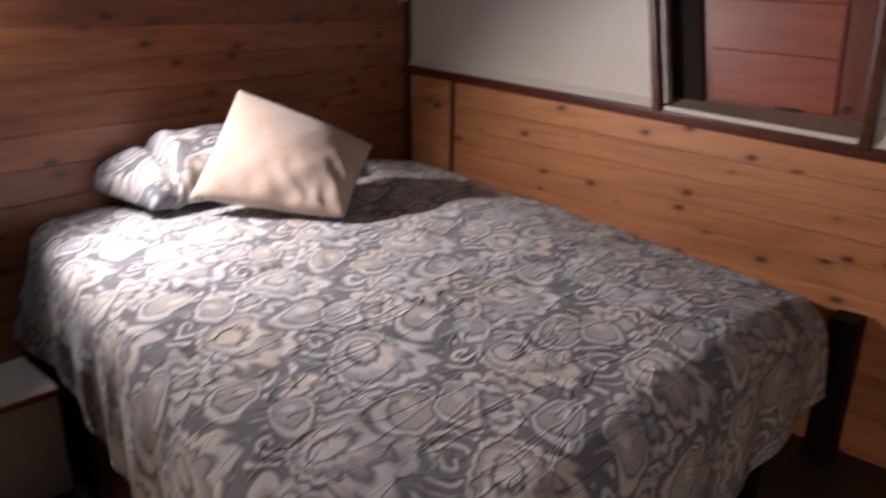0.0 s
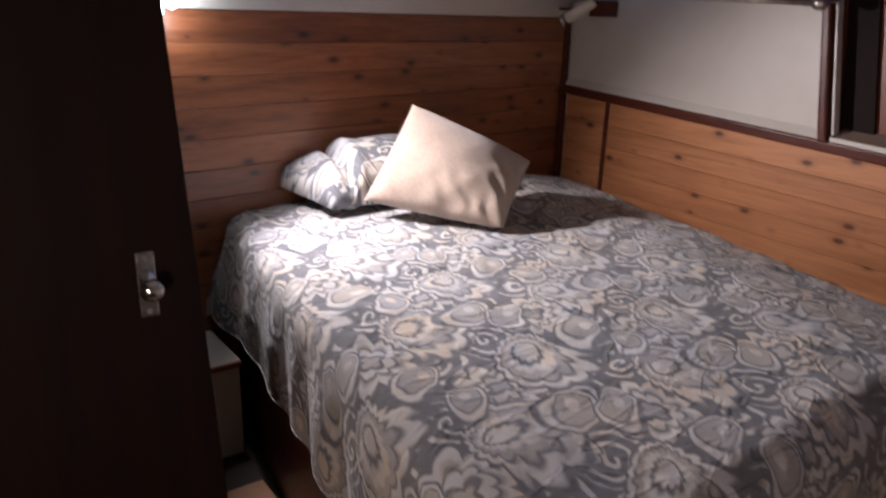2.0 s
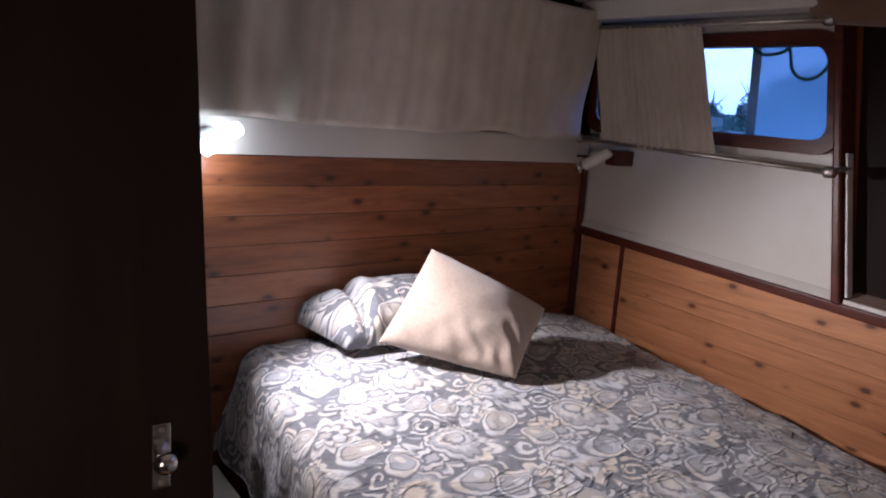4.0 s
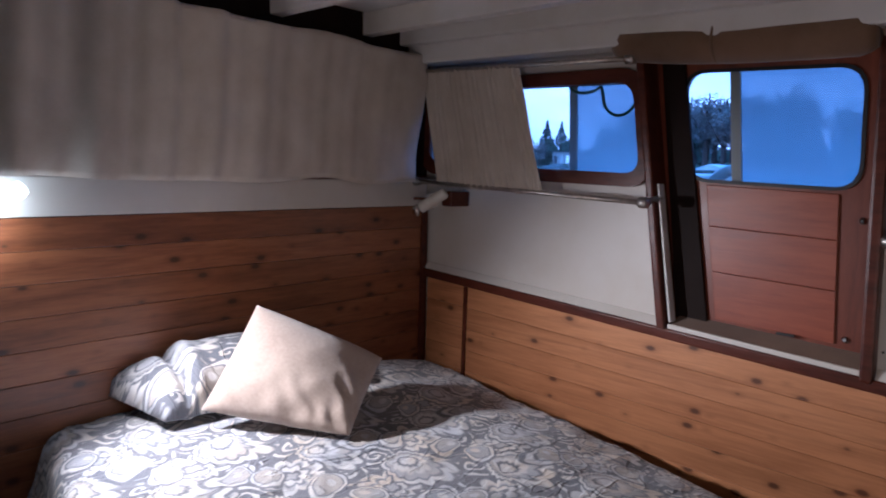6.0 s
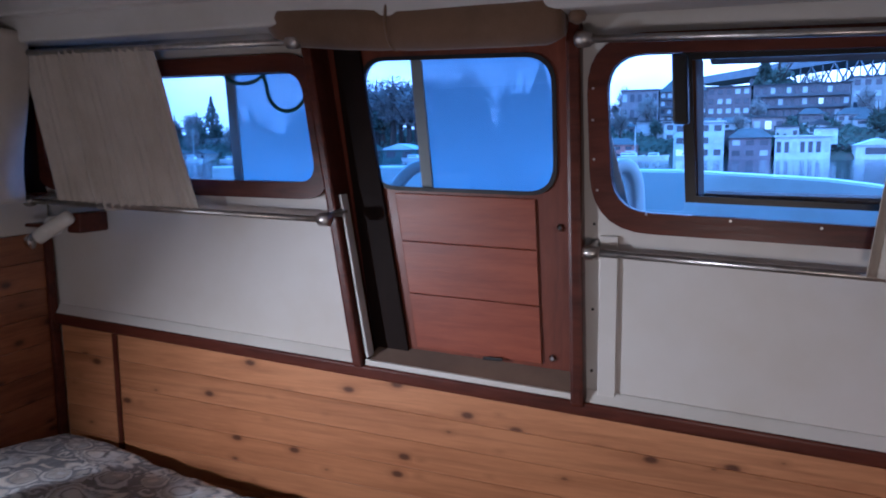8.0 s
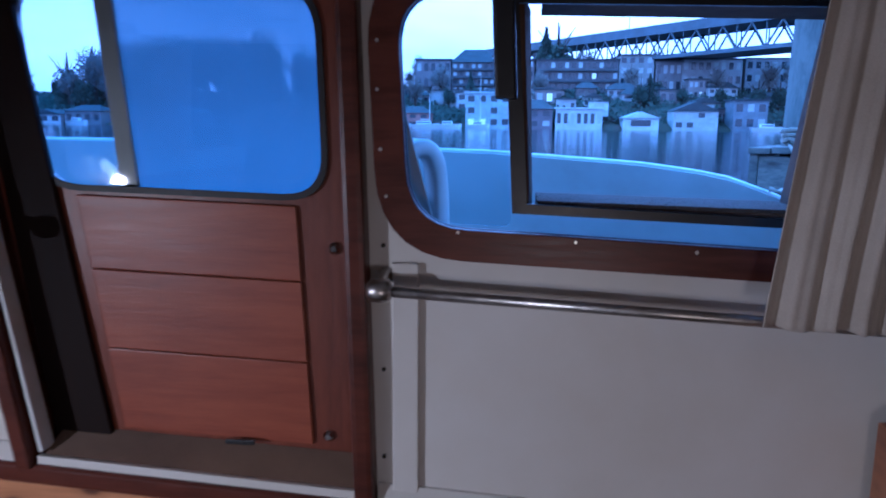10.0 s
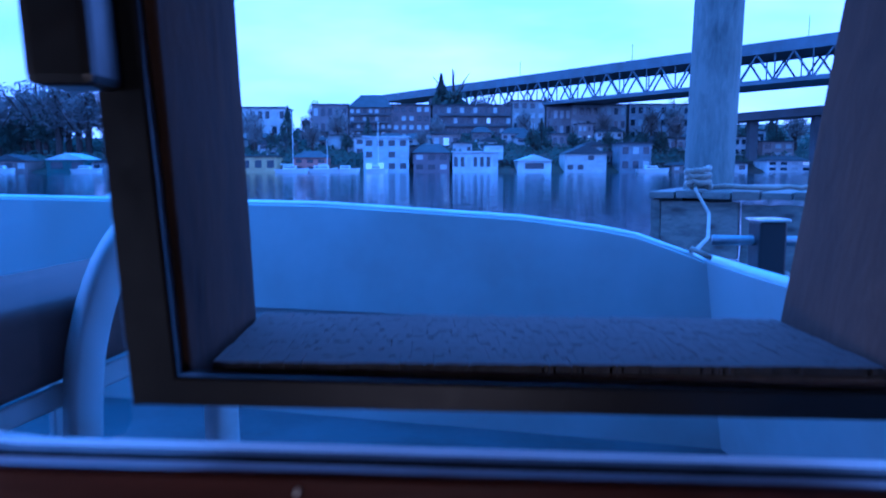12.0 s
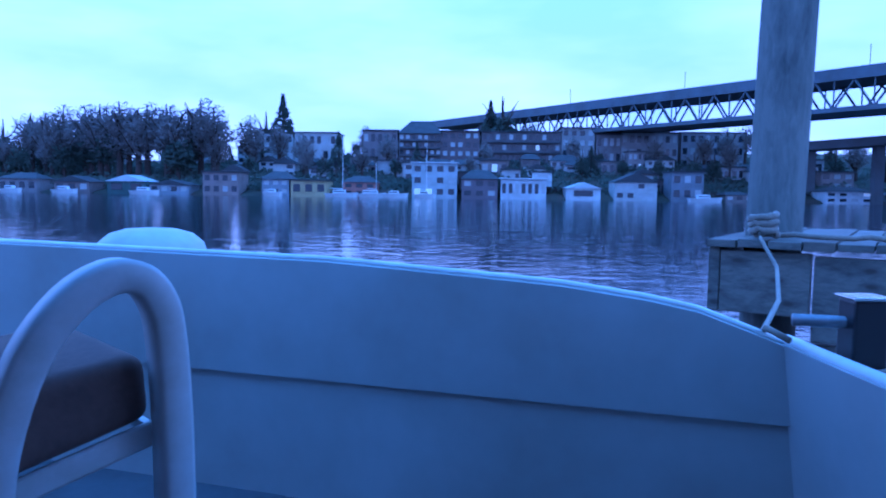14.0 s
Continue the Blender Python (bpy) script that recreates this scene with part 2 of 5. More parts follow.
    creases = n.ramp(n.noise(long_v, 2.4, 3.0, 0.5, 0.8).outputs["Fac"], (0.47, (0, 0, 0)), (0.50, (1, 1, 1)), (0.54, (0, 0, 0)))
    rumple = n.noise(uv, 20.0, 4.0, 0.6, 0.6).outputs["Fac"]
    n.bump(n.math("ADD", n.math("ADD", n.noise(uv, 8.0, 3.0).outputs["Fac"], n.math("MULTIPLY", rumple, 0.6)), n.math("ADD", n.math("MULTIPLY", creases, 0.35), n.math("MULTIPLY", thread, 0.2))), 0.7, 0.016)
    return n.done(col)


def glass(name, tint=(1, 1, 1), haze=0.0):
    """A thin pane: mostly clear, glossy at grazing angles, greyed where it is weathered."""
    m = bpy.data.materials.new(name)
    m.use_nodes = True
    t = m.node_tree
    t.nodes.clear()
    out = t.nodes.new("ShaderNodeOutputMaterial")
    clear = t.nodes.new("ShaderNodeBsdfTransparent")
    clear.inputs["Color"].default_value = (*tint, 1)
    gloss = t.nodes.new("ShaderNodeBsdfGlossy")
    gloss.inputs["Roughness"].default_value = 0.03
    fres = t.nodes.new("ShaderNodeFresnel")
    fres.inputs["IOR"].default_value = 1.45
    a = t.nodes.new("ShaderNodeMixShader")
    t.links.new(fres.outputs["Fac"], a.inputs[0])
    t.links.new(clear.outputs[0], a.inputs[1])
    t.links.new(gloss.outputs[0], a.inputs[2])
    last = a
    if haze:
        tr = t.nodes.new("ShaderNodeBsdfTranslucent")
        tr.inputs["Color"].default_value = (0.62, 0.68, 0.74, 1)
        tx = t.nodes.new("ShaderNodeTexCoord")
        no = t.nodes.new("ShaderNodeTexNoise")
        no.inputs["Scale"].default_value = 5.0
        mul = t.nodes.new("ShaderNodeMath")
        mul.operation = "MULTIPLY_ADD"
        mul.inputs[1].default_value, mul.inputs[2].default_value = 0.3, haze - 0.15
        t.links.new(tx.outputs["Object"], no.inputs["Vector"])
        t.links.new(no.outputs["Fac"], mul.inputs[0])
        b = t.nodes.new("ShaderNodeMixShader")
        t.links.new(mul.outputs[0], b.inputs[0])
        t.links.new(a.outputs[0], b.inputs[1])
        t.links.new(tr.outputs[0], b.inputs[2])
        last = b
    t.links.new(last.outputs[0], out.inputs["Surface"])
    return m


def glowing(name, color, strength):
    n = Nodes(name, 0.4)
    n.p.inputs["Emission Color"].default_value = (*color, 1)
    n.p.inputs["Emission Strength"].default_value = strength
    return n.done((0.9, 0.88, 0.84))


def water():
    n = Nodes("lake_water", 0.06)
    n.p.inputs["IOR"].default_value = 1.33
    v = n.coords((1, 1, 1))
    a = n.noise(v, 1.1, 3.0, 0.5, 0.3).outputs["Fac"]
    b = n.noise(v, 0.16, 3.0, 0.5).outputs["Fac"]
    c = n.noise(n.coords((0.35, 1, 1)), 3.0, 2.0, 0.5).outputs["Fac"]
    n.bump(n.math("ADD", n.math("ADD", a, n.math("MULTIPLY", c, 0.35)), n.math("MULTIPLY", b, 1.6)), 0.075, 0.35)
    return n.done((0.012, 0.02, 0.028))


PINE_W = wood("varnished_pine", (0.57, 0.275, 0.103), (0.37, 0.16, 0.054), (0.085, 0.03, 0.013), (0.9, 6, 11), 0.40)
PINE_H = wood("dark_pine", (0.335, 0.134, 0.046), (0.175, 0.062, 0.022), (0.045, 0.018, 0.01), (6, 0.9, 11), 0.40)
MAHOG = wood("mahogany", (0.10, 0.027, 0.013), (0.042, 0.012, 0.007), (0.03, 0.01, 0.008), (1.2, 8, 9), 0.33, knots=False)
MAHOG.node_tree.nodes["Principled BSDF"].inputs["Specular IOR Level"].default_value = 0.3
MAHOG_RED = wood("red_mahogany", (0.30, 0.078, 0.026), (0.19, 0.042, 0.015), (0.05, 0.02, 0.01), (1.0, 8, 9), 0.38, knots=False)
DOOR_WOOD = wood("door_mahogany", (0.20, 0.055, 0.021), (0.105, 0.027, 0.012), (0.03, 0.01, 0.008), (8, 8, 1.1), 0.36, knots=False)
# near-black wood stain; on the door's left stile it is painted shade
DARKWOOD = wood("dark_stained_shaded_wood", (0.013, 0.0062, 0.0042), (0.006, 0.0032, 0.0025), (0.01, 0.01, 0.01), (9, 9, 1.0), 0.62, knots=False)
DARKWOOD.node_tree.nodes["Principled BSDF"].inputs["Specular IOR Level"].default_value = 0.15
PLY_DARK = wood("stained_plywood", (0.12, 0.066, 0.034), (0.030, 0.016, 0.010), (0.05, 0.04, 0.03), (6, 5, 1.6), 0.85, knots=False, bump=0.5)
PLYWOOD = wood("weathered_plywood", (0.15, 0.105, 0.072), (0.06, 0.042, 0.03), (0.05, 0.04, 0.03), (7, 5, 1.2), 0.8, knots=False, bump=0.4)
TIMBER = wood("grey_dock_timber", (0.17, 0.16, 0.135), (0.06, 0.058, 0.05), (0.05, 0.04, 0.035), (1.0, 5, 8), 0.85, bump=0.5)
PILE_WOOD = wood("weathered_pile", (0.17, 0.172, 0.155), (0.055, 0.06, 0.056), (0.07, 0.06, 0.05), (4, 4, 1.1), 0.85, knots=False, bump=0.5)
TAN_BOARD = wood("tan_board", (0.40, 0.24, 0.13), (0.29, 0.16, 0.08), (0.1, 0.05, 0.03), (0.9, 7, 7), 0.5, knots=False)
WHITE = paint("cream_paint", (0.70, 0.68, 0.64), 0.42, 0.05, 2.2)
CEIL = paint("ceiling_paint", (0.74, 0.73, 0.71), 0.4, 0.08)
GEL = paint("boat_gelcoat", (0.39, 0.40, 0.395), 0.45, 0.14, 1.7, 0.05)
WHITE_PLASTIC = paint("white_enamel", (0.72, 0.73, 0.74), 0.35, 0.1, 8.0)
CHAIR_PAINT = paint("chair_enamel", (0.50, 0.51, 0.52), 0.4, 0.12, 7.0)
BLACK = paint("black_rubber", (0.012, 0.012, 0.014), 0.5, 0.1, 12.0)
BLACK_METAL = paint("black_enamel", (0.010, 0.011, 0.014), 0.35, 0.1, 10.0)
FLOOR = paint("dark_sole", (0.045, 0.034, 0.028), 0.55, 0.2, 4.0)
CHROME = metal("chrome", (0.72, 0.71, 0.70), 0.15)
DULL_STEEL = metal("weathered_steel", (0.30, 0.31, 0.33), 0.5)
STEEL = metal("brushed_rail", (0.58, 0.55, 0.51), 0.3)
LINEN = cloth("cream_linen", (0.62, 0.57, 0.50), (0.46, 0.41, 0.34))
CANVAS = cloth("brown_canvas", (0.20, 0.125, 0.07), (0.12, 0.073, 0.042))
FLEECE = cloth("pale_fleece", (0.42, 0.345, 0.28), (0.29, 0.23, 0.185), 95.0, 1.0, 0.5, 0.45)
CUSHION = cloth("brown_vinyl", (0.115, 0.078, 0.062), (0.07, 0.05, 0.042), 60.0, 0.85, 0.0)
ROPE = cloth("frayed_rope", (0.26, 0.23, 0.18), (0.09, 0.08, 0.06), 90.0)
CARPET = cloth("ribbed_carpet", (0.10, 0.088, 0.08), (0.05, 0.043, 0.04), 120.0)
DECK_PAINT = paint("grey_deck_paint", (0.11, 0.115, 0.125), 0.6, 0.2, 3.0)
HOSE = paint("green_hose", (0.03, 0.12, 0.07), 0.45, 0.1, 20.0)
PAISLEY = paisley()
PANE = glass("window_glass", (0.93, 0.96, 0.98))
# tint put into the glass to tone down the bright sky behind
DIM_PANE = glass("sky_dimming_glass", (0.74, 0.80, 0.86))
HAZY = glass("weathered_acrylic", (0.72, 0.77, 0.82), 0.62)
BULB = glowing("lit_bulb", (1.0, 0.78, 0.5), 10.0)
FROST = paint("frosted_glass", (0.75, 0.74, 0.7), 0.25, 0.03, 5.0)
WATER = water()


# ---- mesh helpers ----
def finish(bm, name, material, parent=None, label="", smooth=False):
    me = bpy.data.meshes.new(name)
    bmesh.ops.recalc_face_normals(bm, faces=bm.faces)
    bm.to_mesh(me)
    bm.free()
    if smooth:
        for p in me.polygons:
            p.use_smooth = True
    me.materials.append(material)
    ob = new(name, me)
    ob.parent = parent
    if label:
        ob["label"] = label
    return ob


def part(name, bm, material, parent, label="", smooth=False):
    return finish(bm, name, material, parent, label, smooth)


def thing(name, label, category, group="", kind="", at=(0, 0, 0)):
    ob = new(name)
    ob.location = at
    bpy.context.view_layer.update()
    return tagged(ob, label, category, group, kind)


def solid(corners, bevel=0.0, seg=2):
    """A hexahedron from its 4 lower and 4 upper corners."""
    bm = bmesh.new()
    v = [bm.verts.new(c) for c in corners]
    for f in ((3, 2, 1, 0), (4, 5, 6, 7), (0, 1, 5, 4), (1, 2, 6, 5), (2, 3, 7, 6), (3, 0, 4, 7)):
        bm.faces.new([v[i] for i in f])
    bmesh.ops.recalc_face_normals(bm, faces=bm.faces)
    if bevel:
        bmesh.ops.bevel(bm, geom=list(bm.edges), offset=bevel, segments=seg, affect="EDGES", profile=0.6)
    return bm


def block(x0, x1, y0, y1, z0, z1, bevel=0.0, seg=2, sx=0.0, lean=0.0):
    """A box; sx: its heights fall or rise by sx per metre of x; lean: its x shifts per metre of z."""
    pts = []
    for z in (z0, z1):
        for x, y in ((x0, y0), (x1, y0), (x1, y1), (x0, y1)):
            pts.append((x + lean * (z - z0), y, z + sx * (x - x0)))
    return solid(pts, bevel, seg)


def tube(points, radius, sides=10, closed=False, flat=1.0):
    """A round (or flattened) bar along points."""
    bm = bmesh.new()
    pts = [Vector(p) for p in points]
    rings, up = [], None
    for i, p in enumerate(pts):
        a = pts[i - 1] if i or closed else p
        b = pts[(i + 1) % len(pts)] if i < len(pts) - 1 or closed else p
        d = (b - a).normalized()
        if up is None:
            up = d.orthogonal().normalized()
        up = (up - d * up.dot(d)).normalized()
        side = d.cross(up)
        r = radius[i] if isinstance(radius, (list, tuple)) else radius
        rings.append([bm.verts.new(p + (up * math.cos(t) * flat + side * math.sin(t)) * r) for t in (2 * math.pi * k / sides for k in range(sides))])
    n = len(rings)
    for i in range(n if closed else n - 1):
        a, b = rings[i], rings[(i + 1) % n]
        for k in range(sides):
            bm.faces.new((a[k], a[(k + 1) % sides], b[(k + 1) % sides], b[k]))
    if not closed:
        bm.faces.new(rings[0][::-1])
        bm.faces.new(rings[-1])
    return bm


def strap(points, width, thick, across):
    """A flat bent strap along points; across: the direction of its width."""
    bm = bmesh.new()
    pts = [Vector(p) for p in points]
    w = Vector(across).normalized() * width / 2
    rows = []
    for i, p in enumerate(pts):
        d = (pts[min(i + 1, len(pts) - 1)] - pts[max(i - 1, 0)]).normalized()
        nrm = d.cross(w).normalized() * thick / 2
        rows.append([bm.verts.new(p + a) for a in (w + nrm, w * 0.8 + nrm * 1.5, -w * 0.8 + nrm * 1.5, -w + nrm, -w - nrm, -w * 0.8 - nrm * 1.5, w * 0.8 - nrm * 1.5, w - nrm)])
    for a, b in zip(rows, rows[1:]):
        for k in range(8):
            bm.faces.new((a[k], a[(k + 1) % 8], b[(k + 1) % 8], b[k]))
    bm.faces.new(rows[0][::-1])
    bm.faces.new(rows[-1])
    return bm


def lathe(profile, at, axis="Z", sides=20):
    """Turns (radius, height) pairs round an axis."""
    bm = bmesh.new()
    rings = []
    for r, h in profile:
        ring = []
        for k in range(sides):
            a = 2 * math.pi * k / sides
            c, s = r * math.cos(a), r * math.sin(a)
            p = {"Z": (c, s, h), "Y": (c, h, s), "X": (h, c, s)}[axis]
            ring.append(bm.verts.new(Vector(p) + Vector(at)))
        rings.append(ring)
    for a, b in zip(rings, rings[1:]):
        for k in range(sides):
            bm.faces.new((a[k], a[(k + 1) % sides], b[(k + 1) % sides], b[k]))
    bm.faces.new(rings[0][::-1])
    bm.faces.new(rings[-1])
    bmesh.ops.recalc_face_normals(bm, faces=bm.faces)
    return bm


def rounded(corners, radius, steps=7):
    """The outline of a polygon with rounded corners, as (x, z) pairs."""
    out, n = [], len(corners)
    for i, c in enumerate(corners):
        c, a, b = Vector(c), Vector(corners[i - 1]), Vector(corners[(i + 1) % n])
        p, q = c + (a - c).normalized() * radius, c + (b - c).normalized() * radius
        for k in range(steps + 1):
            t = k / steps
            out.append(tuple(p * (1 - t) ** 2 + c * 2 * t * (1 - t) + q * t * t))
    return out


def plate(outline, holes, y0, y1):
    """A board in the x-z plane with holes through it, from y0 to y1."""
    cu = bpy.data.curves.new("plate", "CURVE")
    cu.dimensions, cu.fill_mode, cu.extrude = "2D", "BOTH", (y1 - y0) / 2
    for loop in (outline, *holes):
        sp = cu.splines.new("POLY")
        sp.points.add(len(loop) - 1)
        for pt, (x, z) in zip(sp.points, loop):
            pt.co = (x, z, 0, 1)
        sp.use_cyclic_u = True
    ob = bpy.data.objects.new("plate", cu)
    scene.collection.objects.link(ob)
    me = bpy.data.meshes.new_from_object(ob.evaluated_get(bpy.context.evaluated_depsgraph_get()))
    bm = bmesh.new()
    bm.from_mesh(me)
    for v in bm.verts:
        v.co = Vector((v.co.x, (y0 + y1) / 2 - v.co.z, v.co.y))
    bmesh.ops.remove_doubles(bm, verts=bm.verts, dist=1e-5)
    bpy.data.objects.remove(ob)
    bpy.data.curves.remove(cu)
    bpy.data.meshes.remove(me)
    return bm


def grown(quad, d):
    c = sum((Vector(q) for q in quad), Vector((0, 0))) / len(quad)
    return [tuple(Vector(q) + Vector((math.copysign(d, q[0] - c.x), math.copysign(d, q[1] - c.y)))) for q in quad]


def join(target, other):
    """Adds another bmesh to target."""
    me = bpy.data.meshes.new("join")
    other.to_mesh(me)
    other.free()
    target.from_mesh(me)
    bpy.data.meshes.remove(me)
    return target

# ---- the cabin's shell ----
FLOOR_Z, CEIL_Z = -0.16, 2.08
DROP = -0.053          # the cabin's long trim falls towards the stern, metres per metre


def trim_z(x):
    return 0.952 + DROP * x


def head_x(y):
    """The headboard wall stands slightly askew to the window wall."""
    return -0.1 * y


tagged(finish(block(-0.3, 4.3, -3.4, 0.0, FLOOR_Z - 0.06, FLOOR_Z), "floor", FLOOR), "dark worn cabin sole", "floor", kind="structure")
hatch = tagged(finish(block(0.66, 1.75, -2.75, -1.86, FLOOR_Z + 0.002, FLOOR_Z + 0.02, 0.004), "floor_board", TAN_BOARD), "tan wooden hatch board lying in the dark cabin sole", "floor board")
# carried aft past the bulkhead, out of view, to shade the bulwark from the sky
tagged(finish(block(-0.4, 4.3, -3.4, 0.85, CEIL_Z, CEIL_Z + 0.06), "ceiling", CEIL), "white painted cabin overhead with an added unseen overhang aft", "ceiling", kind="structure")

# window wall: holes for two windows and the door
W1 = [(0.03, 1.455), (1.153, 1.434), (1.102, 1.768), (0.03, 1.785)]
W3 = [(2.033, 1.367), (2.96, 1.327), (2.96, 1.735), (2.010, 1.764)]
DOOR_HOLE = [(1.29, 0.886), (1.965, 0.852), (1.94, 1.84), (1.135, 1.88)]
wall = thing("wall_north", "cream painted cabin bulkhead with windows and a door opening", "wall", kind="structure")
outline = [(-0.4, -0.16), (4.3, -0.16), (4.3, 2.08), (-0.4, 2.08)]
part("bulkhead", plate(outline, [rounded(grown(W1, 0.012), 0.09), rounded(grown(W3, 0.012), 0.11), DOOR_HOLE], 0.012, 0.075), WHITE, wall)
# pale ledge where the panel meets the trim
part("ledge", solid([(0.0, -0.016, trim_z(0) + 0.001), (1.28, -0.016, trim_z(1.28) + 0.001), (1.28, 0.011, trim_z(1.28) + 0.001), (0.0, 0.011, trim_z(0) + 0.001),
                     (0.0, 0.004, trim_z(0) + 0.03), (1.28, 0.004, trim_z(1.28) + 0.03), (1.28, 0.011, trim_z(1.28) + 0.03), (0.0, 0.011, trim_z(0) + 0.03)]), WHITE, wall)
part("ledge", solid([(1.975, -0.016, trim_z(1.975) + 0.001), (4.2, -0.016, trim_z(4.2) + 0.001), (4.2, 0.011, trim_z(4.2) + 0.001), (1.975, 0.011, trim_z(1.975) + 0.001),
                     (1.975, 0.004, trim_z(1.975) + 0.03), (4.2, 0.004, trim_z(4.2) + 0.03), (4.2, 0.011, trim_z(4.2) + 0.03), (1.975, 0.011, trim_z(1.975) + 0.03)]), WHITE, wall)
part("batten", block(2.002, 2.05, -0.002, 0.011, 0.86, 1.30, 0.003), WHITE, wall)
for z in (0.93, 1.10, 1.33, 1.42):
    part("screw", lathe([(0.004, 0.0), (0.004, -0.003)], (1.985, 0.009, z), "Y", 8), BLACK, wall)
# mahogany trim along the top of the pine
trim = tagged(finish(block(0.0, 4.2, -0.022, 0.011, 0.912, 0.952, 0.008, 3, sx=DROP), "trim", MAHOG), "dark red mahogany trim along the pine wainscot", "trim", kind="structure")

head_wall = thing("wall_west", "headboard wall of dark knotty pine planks below a white rail", "wall", kind="structure")


def along_head(y0, y1, z0, z1, t0, t1, bevel=0.0):
    """A board on the headboard wall, from t0 to t1 in front of it."""
    a = [(head_x(y) + t, y) for y, t in ((y0, t0), (y0, t1), (y1, t1), (y1, t0))]
    return solid([(*p, z0) for p in a] + [(*p, z1) for p in a], bevel)


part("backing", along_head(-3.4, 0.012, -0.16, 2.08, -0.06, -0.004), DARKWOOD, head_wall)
part("white_rail", along_head(-3.4, -0.012, 1.252, 1.372, -0.003, 0.022, 0.004), WHITE, head_wall, "white painted rail")
part("window_sill", along_head(-3.4, -0.012, 1.374, 1.394, -0.003, 0.03, 0.004), MAHOG, head_wall)
part("corner_post", solid([(-0.004, -0.034, 0.30), (0.034, -0.034, 0.30), (0.034, -0.001, 0.30), (-0.004, -0.001, 0.30),
                           (-0.004, -0.034, 1.25), (0.024, -0.034, 1.25), (0.024, -0.001, 1.25), (-0.004, -0.001, 1.25)], 0.004), MAHOG, head_wall)
tagged(finish(block(-0.4, 4.3, -3.46, -3.4, FLOOR_Z, CEIL_Z), "wall_south", DARKWOOD), "dark wooden cabin side", "wall", kind="structure")
tagged(finish(block(4.3, 4.36, -3.4, 0.08, FLOOR_Z, CEIL_Z), "wall_east", WHITE), "cream painted bulkhead", "wall", kind="structure")

# deck beams and the white fascia over the windows
for y in (-0.40, -0.88, -1.36, -1.84, -2.32, -2.8):
    tagged(finish(block(-0.05, 4.29, y - 0.03, y + 0.03, 1.985, CEIL_Z - 0.002, 0.006), "ceiling_beam", CEIL), "white painted deck beam", "beam", "deck beams", "structure")
tagged(finish(block(0.0, 4.29, -0.14, -0.02, 1.90, 2.077, 0.01, 3, sx=-0.02), "fascia", CEIL), "white painted fascia board above the windows", "trim", kind="structure")
tagged(finish(block(0.0, 4.29, -0.20, -0.142, 1.975, 2.077, 0.012, 3, sx=-0.015), "carlin", CEIL), "white painted carlin under the overhead", "trim", kind="structure")


# ---- windows ----
def ring(quad, grow, radius, inner_radius, y0, y1, material, parent, name="frame", label=""):
    bm = plate(rounded(grown(quad, grow), radius), [rounded(quad, inner_radius)], y0, y1)
    return part(name, bm, material, parent, label)


def pane(quad, radius, y, material, parent, name="pane"):
    ob = part(name, plate(rounded(quad, radius), [], y, y + 0.004), material, parent)
    ob.visible_shadow = False
    return ob


win1 = thing("window_1", "rounded mahogany-framed cabin window half covered by a curtain", "window", kind="structure")
ring(W1, 0.052, 0.11, 0.07, -0.014, 0.011, MAHOG, win1)
ring(W1, 0.008, 0.075, 0.07, 0.012, 0.05, BLACK, win1, "gasket")
pane(grown(W1, 0.006), 0.07, 0.052, DIM_PANE, win1)
win3 = thing("window_2", "long rounded mahogany-framed window with a sliding pane", "window", kind="structure")
w3_frame = ring(W3, 0.052, 0.15, 0.10, -0.014, 0.011, MAHOG, win3)
ring(W3, 0.006, 0.105, 0.10, 0.012, 0.03, BLACK, win3, "gasket")
pane([(2.03, 1.374), (2.210, 1.366), (2.187, 1.757), (2.012, 1.762)], 0.02, 0.024, PANE, win3)
for z, x in ((1.42, 1.995), (1.50, 1.985), (1.60, 1.98), (1.68, 1.98)):
    part("screw", lathe([(0.0035, 0.0), (0.003, -0.002)], (x, -0.014, z), "Y", 8), STEEL, w3_frame)
for k in range(4):
    part("screw", lathe([(0.0035, 0.0), (0.003, -0.002)], (2.12 + 0.2 * k, -0.014, 1.36 - 0.012 * k), "Y", 8), STEEL, w3_frame)

# black slider frame that holds the outward box
SL = [(2.237, 1.406), (2.732, 1.388), (2.752, 1.735), (2.214, 1.745)]
SL_OUT = [(2.211, 1.390), (2.756, 1.372), (2.776, 1.757), (2.188, 1.767)]
slider = thing("pet_window_insert", "black framed insert with a carpeted plywood tunnel in the window", "window insert")
part("frame", plate(SL_OUT, [SL], 0.024, 0.046), BLACK_METAL, slider)
part("latch_bar", block(2.178, 2.216, -0.02, 0.0235, 1.585, 1.755, 0.006, lean=-0.05), BLACK_METAL, slider)
part("side_board", solid([(2.226, 0.047, 1.39), (2.242, 0.047, 1.39), (2.249, 0.209, 1.39), (2.231, 0.209, 1.39),
                          (2.206, 0.047, 1.76), (2.222, 0.047, 1.76), (2.235, 0.209, 1.76), (2.217, 0.209, 1.76)], 0.002), PLY_DARK, slider, "dark stained plywood side")
part("side_board", solid([(2.716, 0.047, 1.37), (2.734, 0.047, 1.37), (2.734, 0.209, 1.37), (2.716, 0.209, 1.37),
                          (2.772, 0.047, 1.75), (2.79, 0.047, 1.75), (2.79, 0.209, 1.75), (2.772, 0.209, 1.75)], 0.002), PLYWOOD, slider, "weathered plywood side")
part("floor_board", block(2.2545, 2.7155, 0.047, 0.205, 1.388, 1.404, 0.002, sx=-0.018), PLYWOOD, slider)
